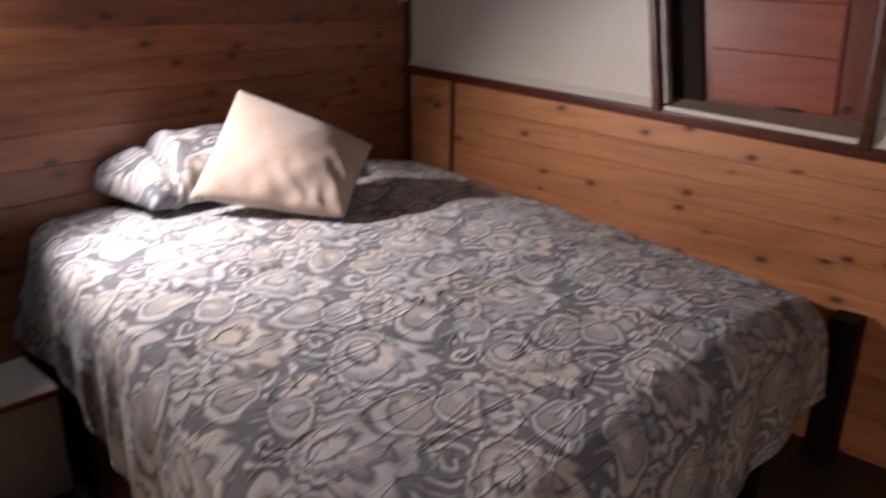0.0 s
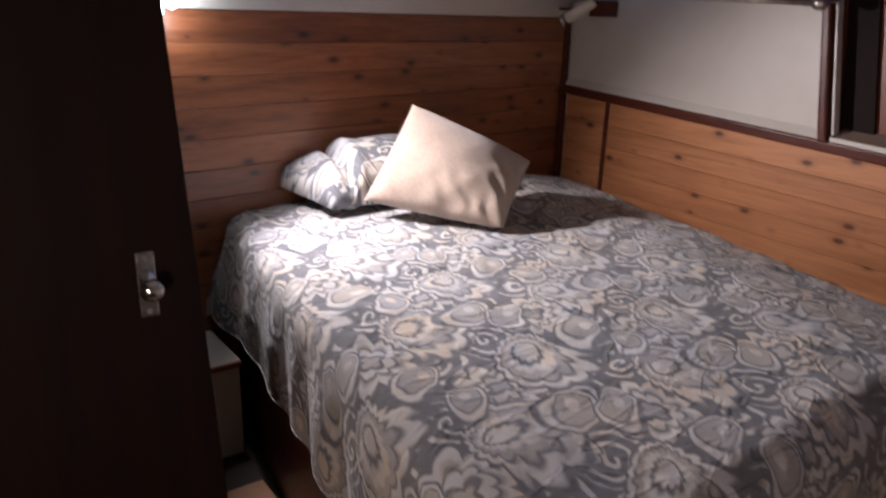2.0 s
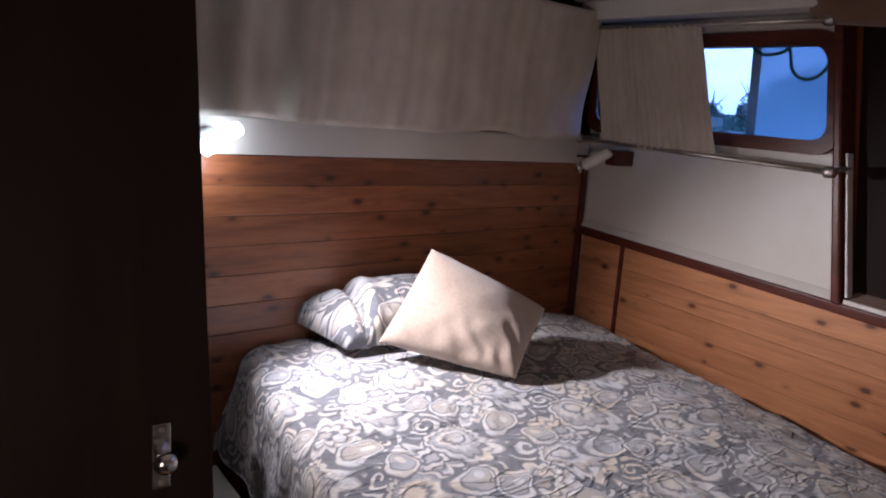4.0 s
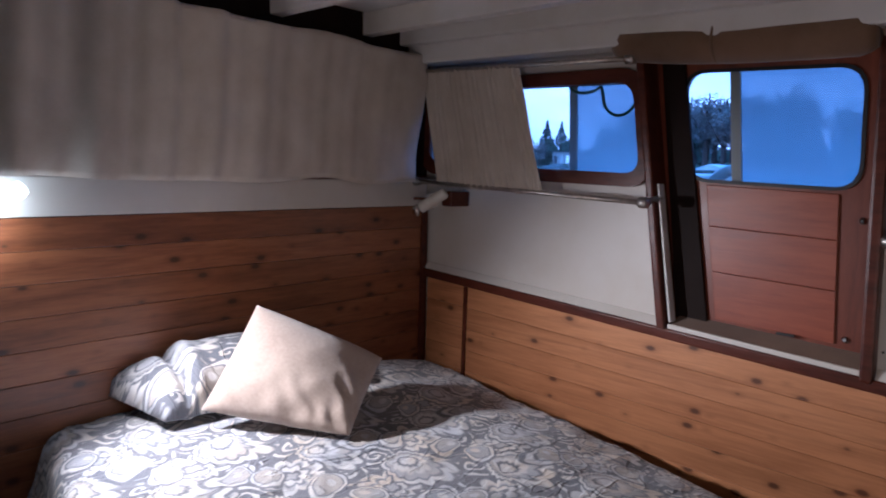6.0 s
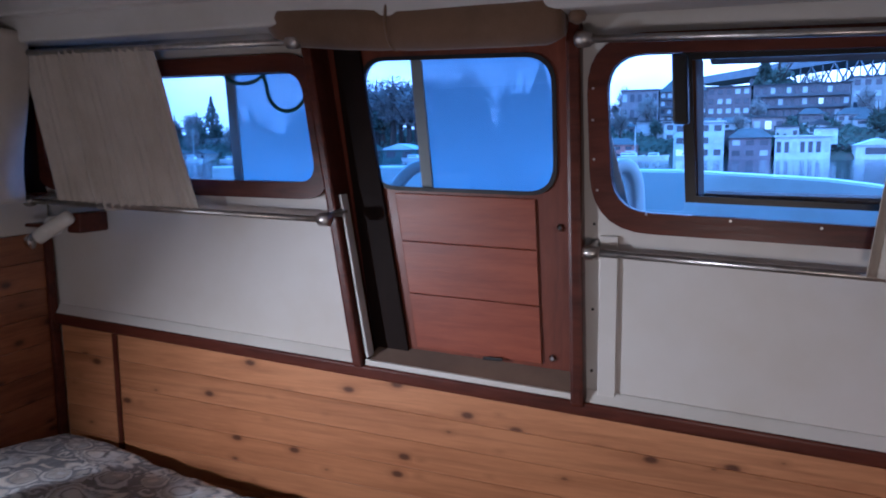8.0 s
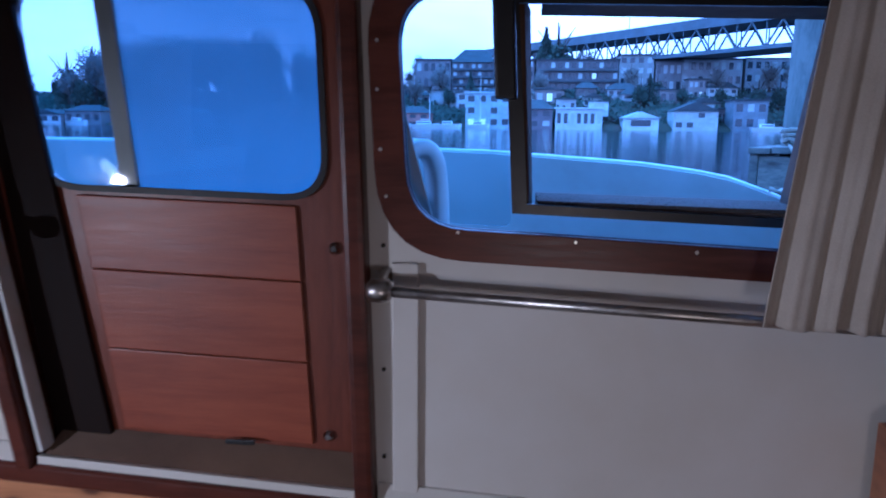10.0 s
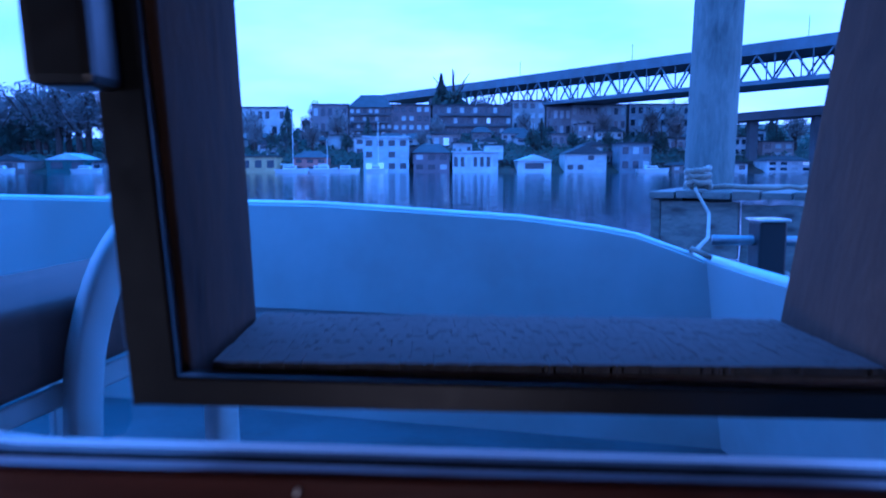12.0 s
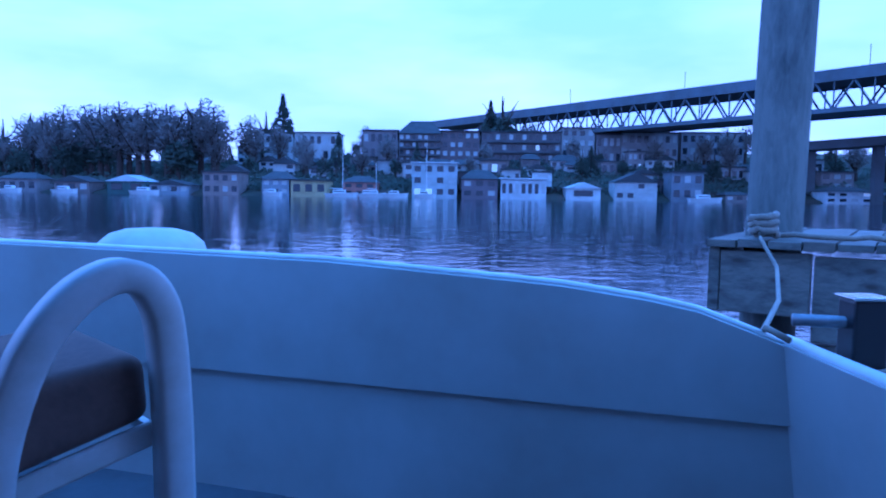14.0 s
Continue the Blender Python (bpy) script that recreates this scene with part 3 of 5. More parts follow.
part("top_board", block(2.2545, 2.772, 0.047, 0.207, 1.748, 1.764, 0.002, sx=-0.02), PLYWOOD, slider)
bm = bmesh.new()
crng = random.Random(17)
for k in range(118):
    for y in np.linspace(0.049, 0.190, 8):
        x = 2.2545 + k * 0.0039 + crng.uniform(-0.0008, 0.0008)
        z = 1.4045 - 0.018 * (x - 2.2545)
        yy = float(y) + crng.uniform(-0.004, 0.004) * (y > 0.05)
        join(bm, block(x, x + 0.0046, yy, yy + 0.026 if y < 0.18 else yy + 0.0185, z, z + 0.0058 + crng.uniform(0, 0.0007)))
tagged(part("carpet", bm, CARPET, slider, "dark ribbed carpet"), kind="stuff")
# clear pane beside the insert
pane([(2.79, 1.385), (2.955, 1.375), (2.955, 1.73), (2.80, 1.735)], 0.01, 0.03, PANE, win3)

# ---- the door ----
door = thing("door_1", "varnished mahogany cabin door with a rounded window, closed", "door", kind="structure")
DG = [(1.304, 1.424), (1.861, 1.409), (1.849, 1.778), (1.269, 1.795)]
leaf = [(1.24, 0.83), (2.0, 0.81), (1.98, 1.95), (1.07, 1.97)]
part("leaf", plate(leaf, [rounded(grown(DG, 0.006), 0.085)], 0.0765, 0.1), DOOR_WOOD, door)
ring(DG, 0.012, 0.09, 0.08, 0.068, 0.076, BLACK, door, "gasket")
pane(grown(DG, 0.004), 0.08, 0.09, DIM_PANE, door)
edges = ((0.925, 1.0925), (1.0935, 1.2525), (1.2535, 1.398))
for z0, z1 in edges:
    xa, xb = 1.442 - 0.14 * (z0 - 0.92), 1.442 - 0.14 * (z1 - 0.92)
    xc, xd = 1.832 - 0.05 * (z0 - 0.92), 1.832 - 0.05 * (z1 - 0.92)
    part("panel", solid([(xa, 0.066, z0 + 0.006), (xc, 0.066, z0 - 0.008), (xc, 0.076, z0 - 0.008), (xa, 0.076, z0 + 0.006),
                         (xb, 0.066, z1 + 0.005), (xd, 0.066, z1 - 0.009), (xd, 0.076, z1 - 0.009), (xb, 0.076, z1 + 0.005)], 0.0025), MAHOG_RED, door, "red mahogany board")
# near-black colour stands in for the left jamb's shadow on this stile
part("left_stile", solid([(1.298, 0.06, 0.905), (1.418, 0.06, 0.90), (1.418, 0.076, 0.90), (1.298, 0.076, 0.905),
                          (1.175, 0.06, 1.85), (1.262, 0.06, 1.85), (1.262, 0.076, 1.85), (1.175, 0.076, 1.85)], 0.003), DARKWOOD, door, "stile coloured near-black for the shade behind the jamb")
part("catch", lathe([(0.012, 0.0), (0.012, -0.006), (0.006, -0.012)], (1.88, 0.076, 1.31), "Y", 12), CHROME, door)
part("catch", lathe([(0.011, 0.0), (0.011, -0.006), (0.006, -0.012)], (1.862, 0.076, 0.935), "Y", 12), CHROME, door)
part("pull", block(1.918, 1.928, 0.05, 0.076, 1.13, 1.22, 0.003), CHROME, door)
part("bolt", block(1.66, 1.72, 0.045, 0.0515, 0.918, 0.928, 0.002), BLACK, door)

door_frame = thing("door_frame", "dark mahogany door jambs with a brown threshold", "door frame", kind="structure")
part("jamb", solid([(1.268, -0.03, 0.878), (1.30, -0.03, 0.876), (1.30, 0.0755, 0.876), (1.268, 0.0755, 0.878),
                    (1.112, -0.03, 1.885), (1.144, -0.03, 1.885), (1.144, 0.0755, 1.885), (1.112, 0.0755, 1.885)], 0.008), MAHOG, door_frame)
part("track", solid([(1.304, -0.008, 0.905), (1.313, -0.008, 0.905), (1.313, 0.03, 0.905), (1.304, 0.03, 0.905),
                     (1.223, -0.008, 1.40), (1.232, -0.008, 1.40), (1.232, 0.03, 1.40), (1.223, 0.03, 1.40)], 0.002), WHITE_PLASTIC, door_frame, "white track strip")
part("jamb", solid([(1.935, -0.032, 0.835), (1.972, -0.032, 0.833), (1.972, 0.0755, 0.833), (1.935, 0.0755, 0.835),
                    (1.908, -0.032, 1.86), (1.945, -0.032, 1.86), (1.945, 0.0755, 1.86), (1.908, 0.0755, 1.86)], 0.010), MAHOG, door_frame)
part("threshold", solid([(1.31, 0.0, 0.886), (1.934, 0.0, 0.853), (1.934, 0.0755, 0.853), (1.31, 0.0755, 0.886),
                         (1.31, 0.0, 0.898), (1.934, 0.0, 0.866), (1.934, 0.0755, 0.900), (1.31, 0.0755, 0.928)], 0.002), CANVAS, door_frame, "worn brown threshold")
part("sill_strip", solid([(1.302, -0.012, 0.876), (1.934, -0.012, 0.843), (1.934, -0.001, 0.843), (1.302, -0.001, 0.876),
                          (1.302, -0.012, 0.899), (1.934, -0.012, 0.866), (1.934, -0.001, 0.866), (1.302, -0.001, 0.899)], 0.002), WHITE, door_frame, "white sill strip")

# weathered acrylic storm panels outside, each with a pale edge strip
for x0, x1, z0, z1, lean in ((0.785, 1.20, 1.40, 1.84, -0.06), (1.475, 2.035, 1.34, 1.86, -0.09)):
    sp = thing("storm_panel", "hazy weathered acrylic storm panel with a pale edge outside the cabin", "storm panel", "storm panels")
    part("edge_strip", block(x0 - 0.016, x0 + 0.02, 0.092, 0.106, z0, z1, 0.003, lean=lean), GEL, sp)
    far_lean = 0.0
    if x1 > 1.5:
        far_lean = -0.27
        part("edge_strip", block(x1 + 0.001, x1 + 0.036, 0.092, 0.106, z0, z1, 0.003, lean=far_lean), GEL, sp)
    h = z1 - z0
    ob = part("sheet", solid([(x, y, z0) for x, y in ((x0 + 0.021, 0.097), (x1, 0.097), (x1, 0.101), (x0 + 0.021, 0.101))] +
                             [(x, y, z1) for x, y in ((x0 + 0.021 + lean * h, 0.097), (x1 + far_lean * h, 0.097), (x1 + far_lean * h, 0.101), (x0 + 0.021 + lean * h, 0.101))]), HAZY, sp)
    ob.visible_shadow = False
HOSE_X = 0.905
# hung from above: a small loop, then a long one that hangs down and goes up again
hose = [(HOSE_X - 0.075 + 0.075 * math.sin(a), 0.0836 + 0.0004 * a, 1.785 - 0.035 * math.cos(a)) for a in (-2.2 + 0.3 * k for k in range(13))]
hose += [(HOSE_X + 0.085 - 0.075 * math.cos(a), 0.088, 1.735 - 0.078 * math.sin(a)) for a in (math.pi * k / 16 for k in range(17))]
hose += [(HOSE_X + 0.158, 0.0884, 1.775), (HOSE_X + 0.145, 0.0886, 1.80), (HOSE_X + 0.18, 0.0888, 1.77), (HOSE_X + 0.20, 0.0886, 1.735), (HOSE_X + 0.235, 0.0884, 1.725)]
tagged(finish(tube(hose, 0.0065, 8), "garden_hose", HOSE, smooth=True), "green garden hose coiled outside the window", "hose")

# ---- curtain rails ----
def rail(name, p0, p1, ends, r=0.0095):
    t = thing(name, "brushed metal curtain rail across the window wall", "curtain rail", "curtain rails")
    part("bar", tube([p0, p1], r, 12), STEEL, t, smooth=True)
    for p in ends:
        x, y, z = p
        sock = part("socket", lathe([(0.012, -0.022), (0.019, -0.016), (0.021, 0.0), (0.019, 0.016), (0.012, 0.022)], p, "X", 14), STEEL, t, smooth=True)
        part("bracket", tube([(x, y, z), (x, y * 0.5, z + 0.012), (x, 0.011, z + 0.014)], [0.010, 0.008, 0.015], 10), STEEL, sock, smooth=True)
    return t


rail("curtain_rail", (0.04, -0.10, 1.368), (1.228, -0.10, 1.332), [(1.228, -0.10, 1.332), (0.045, -0.10, 1.368)])
rail("curtain_rail", (0.04, -0.11, 1.868), (1.148, -0.11, 1.836), [(1.148, -0.11, 1.836), (0.045, -0.11, 1.868)])
rail("curtain_rail", (1.99, -0.055, 1.262), (3.2, -0.055, 1.205), [(1.99, -0.055, 1.262), (3.19, -0.055, 1.205)])
rail("curtain_rail", (1.968, -0.09, 1.793), (3.2, -0.09, 1.745), [(1.968, -0.09, 1.793), (3.19, -0.09, 1.745)])


def curtain(name, label, tl, tr, bl, br, normal, folds, depth, rows=26, cols=150, seed=1, sag=0.01, ease=0.0):
    """A gathered cloth between four corners; its folds push along normal."""
    bm = bmesh.new()
    uvl = bm.loops.layers.uv.new("UVMap")
    tl, tr, bl, br, nv = (Vector(a) for a in (tl, tr, bl, br, normal))
    grid = []
    for j in range(rows + 1):
        v = j / rows
        line = []
        for i in range(cols + 1):
            u = i / cols
            p = tl.lerp(tr, u).lerp(bl.lerp(br, u), v)
            ph = u * folds * 2 * math.pi + 1.8 * noise.noise((u * 6, v * 0.3, seed)) + seed
            amp = depth * (0.55 + 0.5 * noise.noise((u * 4, v * 0.5, seed + 7))) * (1 - ease * min(1.0, u * 1.25))
            off = math.sin(ph) * amp + 0.35 * amp * math.sin(2.3 * ph + 1) + 0.8 * depth * noise.noise((u * 3, v * 2, seed + 3)) * (1 - 0.5 * ease)
            p = p + nv * off
            p.z += sag * noise.noise((u * 7, seed, 0.5)) * (v if v > 0.5 else (1 - v) * 0.6)
            line.append(bm.verts.new(p))
        grid.append(line)
    for j in range(rows):
        for i in range(cols):
            f = bm.faces.new((grid[j][i], grid[j + 1][i], grid[j + 1][i + 1], grid[j][i + 1]))
            for lp, (a, b) in zip(f.loops, ((i, j), (i, j + 1), (i + 1, j + 1), (i + 1, j))):
                lp[uvl].uv = (a / cols, b / rows)
    ob = finish(bm, name, LINEN, smooth=True)
    sol = ob.modifiers.new("thick", "SOLIDIFY")
    sol.thickness = 0.0022
    return tagged(ob, label, "curtain", "cream curtains")


curtain("curtain", "cream linen curtain gathered between two rails at the corner window", (0.07, -0.112, 1.872), (0.632, -0.112, 1.856), (0.18, -0.10, 1.352), (0.775, -0.10, 1.34), (0, 1, 0), 17, 0.011, seed=2)
curtain("curtain", "cream linen curtain drawn to one side of the long window", (2.665, -0.095, 1.785), (3.10, -0.095, 1.77), (2.60, -0.11, 1.238), (3.06, -0.08, 1.22), (0, 1, 0), 9, 0.017, seed=5)
cur = curtain("curtain", "wide cream linen curtain hanging over the headboard wall", (head_x(-2.6) + 0.10, -2.6, 1.955), (head_x(-0.10) + 0.085, -0.10, 1.93), (head_x(-2.6) + 0.085, -2.6, 1.372), (head_x(-0.13) + 0.075, -0.15, 1.362), (1, 0.1, 0), 12, 0.055, cols=300, seed=9, sag=0.035, ease=0.88)
rail_h = thing("curtain_rod", "thin curtain rod above the headboard curtain", "curtain rail")
part("rod", tube([(head_x(-2.7) + 0.09, -2.7, 1.945), (head_x(-0.03) + 0.08, -0.03, 1.922)], 0.006, 8), STEEL, rail_h)

# rolled-up brown canvas blind above the door
blind = thing("rolled_blind", "brown canvas blind rolled up above the cabin door", "blind")
bm = bmesh.new()
secs = []
for i in range(40):
    u = i / 39
    x = 1.075 + 0.845 * u
    zc = 1.905 - 0.045 * u
    row = []
    for k in range(20):
        a = 2 * math.pi * k / 20
        w = 1 + 0.06 * noise.noise((x * 3, math.cos(a) * 1.3, math.sin(a) * 1.3)) - 0.03 * math.exp(-((u - 0.45) / 0.02) ** 2)
        sag = -0.012 * math.sin(math.pi * u) + 0.004 * noise.noise((x * 3, 2, 2))
        end = 1 - 0.25 * max(0, abs(u - 0.5) - 0.46) / 0.04
        row.append(bm.verts.new((x, -0.085 + 0.058 * math.cos(a) * w * end, zc + sag + 0.075 * math.sin(a) * w * end)))
    secs.append(row)
for a, b in zip(secs, secs[1:]):
    for k in range(20):
        bm.faces.new((a[k], a[(k + 1) % 20], b[(k + 1) % 20], b[k]))
bm.faces.new(secs[0][::-1])
bm.faces.new(secs[-1])
part("canvas_roll", bm, CANVAS, blind, smooth=True)
loop = [(1.455, -0.085 + 0.0585 * math.cos(a), 1.873 + 0.0735 * math.sin(a)) for a in (2 * math.pi * k / 24 for k in range(24))]
part("strap", tube(loop, 0.0045, 6, True), CANVAS, blind)
part("knot", lathe([(0.004, -0.02), (0.02, -0.012), (0.024, 0.0), (0.016, 0.014), (0.005, 0.02)], (1.952, -0.09, 1.85), "Z", 10), CANVAS, blind, smooth=True)
part("cord", tube([(1.952, -0.09, 1.85), (1.945, -0.11, 1.90), (1.93, -0.12, 1.92)], 0.006, 6), CANVAS, blind)


# ---- reading lamps ----
def reading_lamp(m, lit):
    t = thing("reading_lamp", "lit white reading lamp swivelled over the bed" if lit else "unlit white reading lamp with a chrome end in the corner", "lamp", "reading lamps")
    part("base", lathe([(0.034, 0.0), (0.034, 0.012), (0.028, 0.02), (0.012, 0.024)], (0, 0, 0), "X", 20), WHITE_PLASTIC, t, smooth=True)
    part("arm", tube([(0.02, 0, 0), (0.05, 0, -0.004), (0.062, 0, -0.01)], 0.008, 10), CHROME, t, smooth=True)
    part("shade", tube([(0.066, -0.035, -0.036), (0.066, -0.03, -0.033), (0.066, 0.075, 0.034), (0.066, 0.083, 0.04)], [0.018, 0.026, 0.024, 0.018], 14), BULB if lit else FROST, t, "glowing tube shade" if lit else "frosted shade", smooth=True)
    part("end_cap", lathe([(0.0, -0.026), (0.016, -0.022), (0.026, -0.008), (0.027, 0.0)], (0.066, -0.045, -0.045), "Y", 16), BULB if lit else CHROME, t, smooth=True)
    t.matrix_world = m
    return t


reading_lamp(Matrix.Translation((head_x(-1.893) + 0.023, -1.893, 1.303)), True)
reading_lamp(pose(0.16, -0.105, 1.285, 0, 0, -62), False)
blk = tagged(finish(block(0.222, 0.285, -0.11, 0.01, 1.262, 1.33, 0.008), "wood_block", MAHOG), "small dark mahogany block on the bulkhead", "wood block")
tagged(finish(block(0.10, 0.20, -0.17, 0.008, 1.285, 1.297, 0.004), "lamp_shelf", MAHOG), "small mahogany corner bracket under the lamp", "bracket")


# ---- bed ----
BED_X0, BED_X1 = 0.10, 2.05


def bed_right(x):
    """The berth stands askew: its far edge leaves the window wall towards the foot."""
    return -0.035 - 0.235 * max(0.0, x - 0.25)


def bed_left(x):
    return -1.685 - 0.165 * x


bed = thing("bed", "double berth with a grey paisley bedspread, made up", "bed")
part("side_rail", solid([(0.16, bed_left(0.16) - 0.03, FLOOR_Z), (2.0, bed_left(2.0) - 0.03, FLOOR_Z), (2.0, bed_left(2.0) + 0.0, FLOOR_Z), (0.16, bed_left(0.16), FLOOR_Z),
                         (0.16, bed_left(0.16) - 0.03, 0.252), (2.0, bed_left(2.0) - 0.03, 0.252), (2.0, bed_left(2.0), 0.252), (0.16, bed_left(0.16), 0.252)], 0.006), MAHOG, bed, "red-brown wooden side rail")
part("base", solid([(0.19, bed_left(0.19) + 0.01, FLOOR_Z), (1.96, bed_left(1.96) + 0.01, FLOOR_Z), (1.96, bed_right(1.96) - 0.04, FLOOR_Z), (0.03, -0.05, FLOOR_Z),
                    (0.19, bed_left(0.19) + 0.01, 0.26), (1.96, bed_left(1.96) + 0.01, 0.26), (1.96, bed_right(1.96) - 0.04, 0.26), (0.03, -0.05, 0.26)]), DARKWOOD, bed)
part("mattress", solid([(0.19, bed_left(0.19) + 0.05, 0.262), (1.96, bed_left(1.96) + 0.05, 0.262), (1.96, bed_right(1.96) - 0.05, 0.262), (0.04, -0.06, 0.262),
                        (0.19, bed_left(0.19) + 0.07, 0.50), (1.94, bed_left(1.94) + 0.07, 0.50), (1.94, bed_right(1.94) - 0.08, 0.45), (0.05, -0.10, 0.45)], 0.05, 3), LINEN, bed)


def fold(d, r):
    """Cloth going over an edge of radius r: how far it goes out and down after d metres past the edge's start."""
    if d <= 0:
        return d, 0.0
    if d < r * math.pi / 2:
        return r * math.sin(d / r), r * (1 - math.cos(d / r))
    return r, r + d - r * math.pi / 2


bm = bmesh.new()
uvl = bm.loops.layers.uv.new("UVMap")
NU, NV, LEN_U, LEN_V, TUCK = 150, 170, 2.40, 2.50, 0.28
grid = []
for i in range(NU + 1):
    p = LEN_U * i / NU
    row = []
    for j in range(NV + 1):
        q = LEN_V * j / NV
        ox, dx = fold(p - 1.865, 0.10)
        x = BED_X0 + (1.865 + ox if p > 1.865 else p)
        # q runs from the cloth hanging on the window-wall side, over the top and down the aisle side
        q -= TUCK
        far = bed_right(x)
        wide = far - bed_left(x) + 0.005
        oy, dy = fold(q - (wide - 0.03), 0.07)
        y = far - ((wide - 0.03) + oy if q > wide - 0.03 else q)
        if q < 0.045:
            oy, dy = fold(0.045 - q, 0.045)
            y = far - 0.045 + oy + 0.012 * noise.noise((x * 9, 3.1, q * 4)) * min(1.0, dy * 9)
            y = min(y, -0.03)
        crown = 0.085 * min(1.0, max(0.0, q) / 0.45) ** 0.7
        z = 0.505 + crown + 0.012 * noise.noise((x * 2.2, y * 2.2, 0.3)) - dx - dy
        ripple = 0.007 * noise.noise((x * 7, y * 4, 1.7)) + 0.005 * noise.noise((x * 16, y * 9, 4.2))
        ripple += 0.006 * max(0.0, 1 - abs(noise.noise((x * 3.1 + 4, y * 5.5, 2.9))) * 9)
        z += ripple
        if q > wide - 0.25:
            # tufts along the long crease
            z += 0.006 * noise.noise((x * 22, y * 22, 2.0))
        if dy > 0.06:
            y -= 0.020 * (0.5 + 0.6 * noise.noise((x * 9, 0.4, 0.1)) + 0.35 * math.sin(x * 26 + 3 * noise.noise((x * 3, 1, 1)))) * min(1, (dy - 0.06) / 0.15)
            y -= 0.11 * max(0.0, 1 - x / 0.55) * min(1, (dy - 0.06) / 0.25)
        if dx > 0.06:
            x += 0.022 * (0.5 + 0.6 * noise.noise((y * 8, 7.4, 0.1)) + 0.3 * math.sin(y * 23)) * min(1, (dx - 0.06) / 0.15)
        z = max(z, 0.245 + 0.02 * noise.noise((x * 4, y * 4, 8)))
        if x < head_x(y) + 0.02:
            x = head_x(y) + 0.02
        row.append(bm.verts.new((x, y, z)))
    grid.append(row)
for i in range(NU):
    for j in range(NV):
        f = bm.faces.new((grid[i][j], grid[i + 1][j], grid[i + 1][j + 1], grid[i][j + 1]))
        for lp, (a, b) in zip(f.loops, ((i, j), (i + 1, j), (i + 1, j + 1), (i, j + 1))):
            lp[uvl].uv = (LEN_U * a / NU, LEN_V * b / NV)
spread = finish(bm, "bedspread", PAISLEY, smooth=True)
sol = spread.modifiers.new("thick", "SOLIDIFY")
sol.thickness, sol.offset = 0.006, -1
tagged(spread, "slate grey and beige paisley bedspread draped over the berth", "bedspread")


def pillow(name, label, category, quad, thick, material, seed, pinch=0.5, under=1.0, crease=0.0, folds=1.0):
    """A stuffed pillow between its four corners: lower left, lower right, upper right, upper left."""
    q0, q1, q2, q3 = (Vector(q) for q in quad)
    base = (q0 + q1 + q2 + q3) / 4
    nv = (q1 - q0 + q2 - q3).cross(q3 - q0 + q2 - q1).normalized()
    bm = bmesh.new()
    uvl = bm.loops.layers.uv.new("UVMap")
    n = 44
    sides = []
    for side in (1, -1):
        g = []
        for i in range(n + 1):
            row = []
            for j in range(n + 1):
                edge = i in (0, n) or j in (0, n)
                if side == -1 and edge:
                    row.append(sides[0][i][j])
                    continue
                a, b = 2 * i / n - 1, 2 * j / n - 1
                puff = max(0.0, (1 - a ** 2) * (1 - b ** 2)) ** pinch
                ar, br = a * (1 - 0.07 * (1 - b * b)), b * (1 - 0.07 * (1 - a * a))
                ar, br = ar * (1 - 0.05 * a * a * b * b), br * (1 - 0.05 * a * a * b * b)
                u, v = (ar + 1) / 2, (br + 1) / 2
                p = q0.lerp(q1, u).lerp(q3.lerp(q2, u), v)
                wr = 0.003 * noise.noise((a * 1.6, b * 1.6, seed + side)) + 0.0035 * max(0, 0.1 - b + 0.4 * a) * math.sin(a * 9 - 6 * b + seed) * (1 - a * a)
                wr *= folds
                if crease:
                    # the open end of the case, folded in beside the stuffing
                    e = a + 0.62 - 0.13 * b
                    wr += -crease * math.exp(-(e / 0.055) ** 2) + 0.4 * crease * math.exp(-((e - 0.13) / 0.09) ** 2) - 0.5 * crease * max(0.0, -e)
                wr += 0.0055 * folds * max(0.0, 0.5 * a - 0.75 * b - 0.1) * math.sin(19 * a + 12 * b + 2.2 * noise.noise((a * 3, b * 3, seed)))
                wr += 0.004 * max(0.0, a * 0.8 - b * 0.6) * math.sin(11 * (a + b)) + 0.0012 * noise.noise((a * 7, b * 7, seed))
                row.append(bm.verts.new(p + nv * (side * puff * thick / 2 * (1.0 if side > 0 else under) + wr * min(1, puff * 2) * (1 if side > 0 else 0.3)) - base))
            g.append(row)
        sides.append(g)
    for s, g in enumerate(sides):
        for i in range(n):
            for j in range(n):
                q = [g[i][j], g[i + 1][j], g[i + 1][j + 1], g[i][j + 1]]
                f = bm.faces.new(q if s == 0 else q[::-1])
                for lp, (c, d) in zip(f.loops, ((i, j), (i + 1, j), (i + 1, j + 1), (i, j + 1)) if s == 0 else ((i, j + 1), (i + 1, j + 1), (i + 1, j), (i, j))):
                    lp[uvl].uv = (c / n * 0.55 + seed * 0.37, d / n * 0.42 + seed * 0.21)
    ob = finish(bm, name, material, smooth=True)
    ob.location = base
    return tagged(ob, label, category)


pillow("throw_pillow", "pale beige fleece throw pillow leaning on the bed", "pillow",
       ((0.478, -1.405, 0.655), (0.875, -1.10, 0.612), (0.655, -0.785, 0.765), (0.42, -1.165, 0.972)), 0.19, FLEECE, 3, folds=1.1)
pillow("bed_pillow", "grey paisley bed pillow with a folded-in case end", "pillow",
       ((0.43, -1.49, 0.622), (0.46, -0.80, 0.628), (0.12, -0.76, 0.70), (0.095, -1.60, 0.668)), 0.35, PAISLEY, 6, pinch=0.40, under=0.12, crease=0.045)

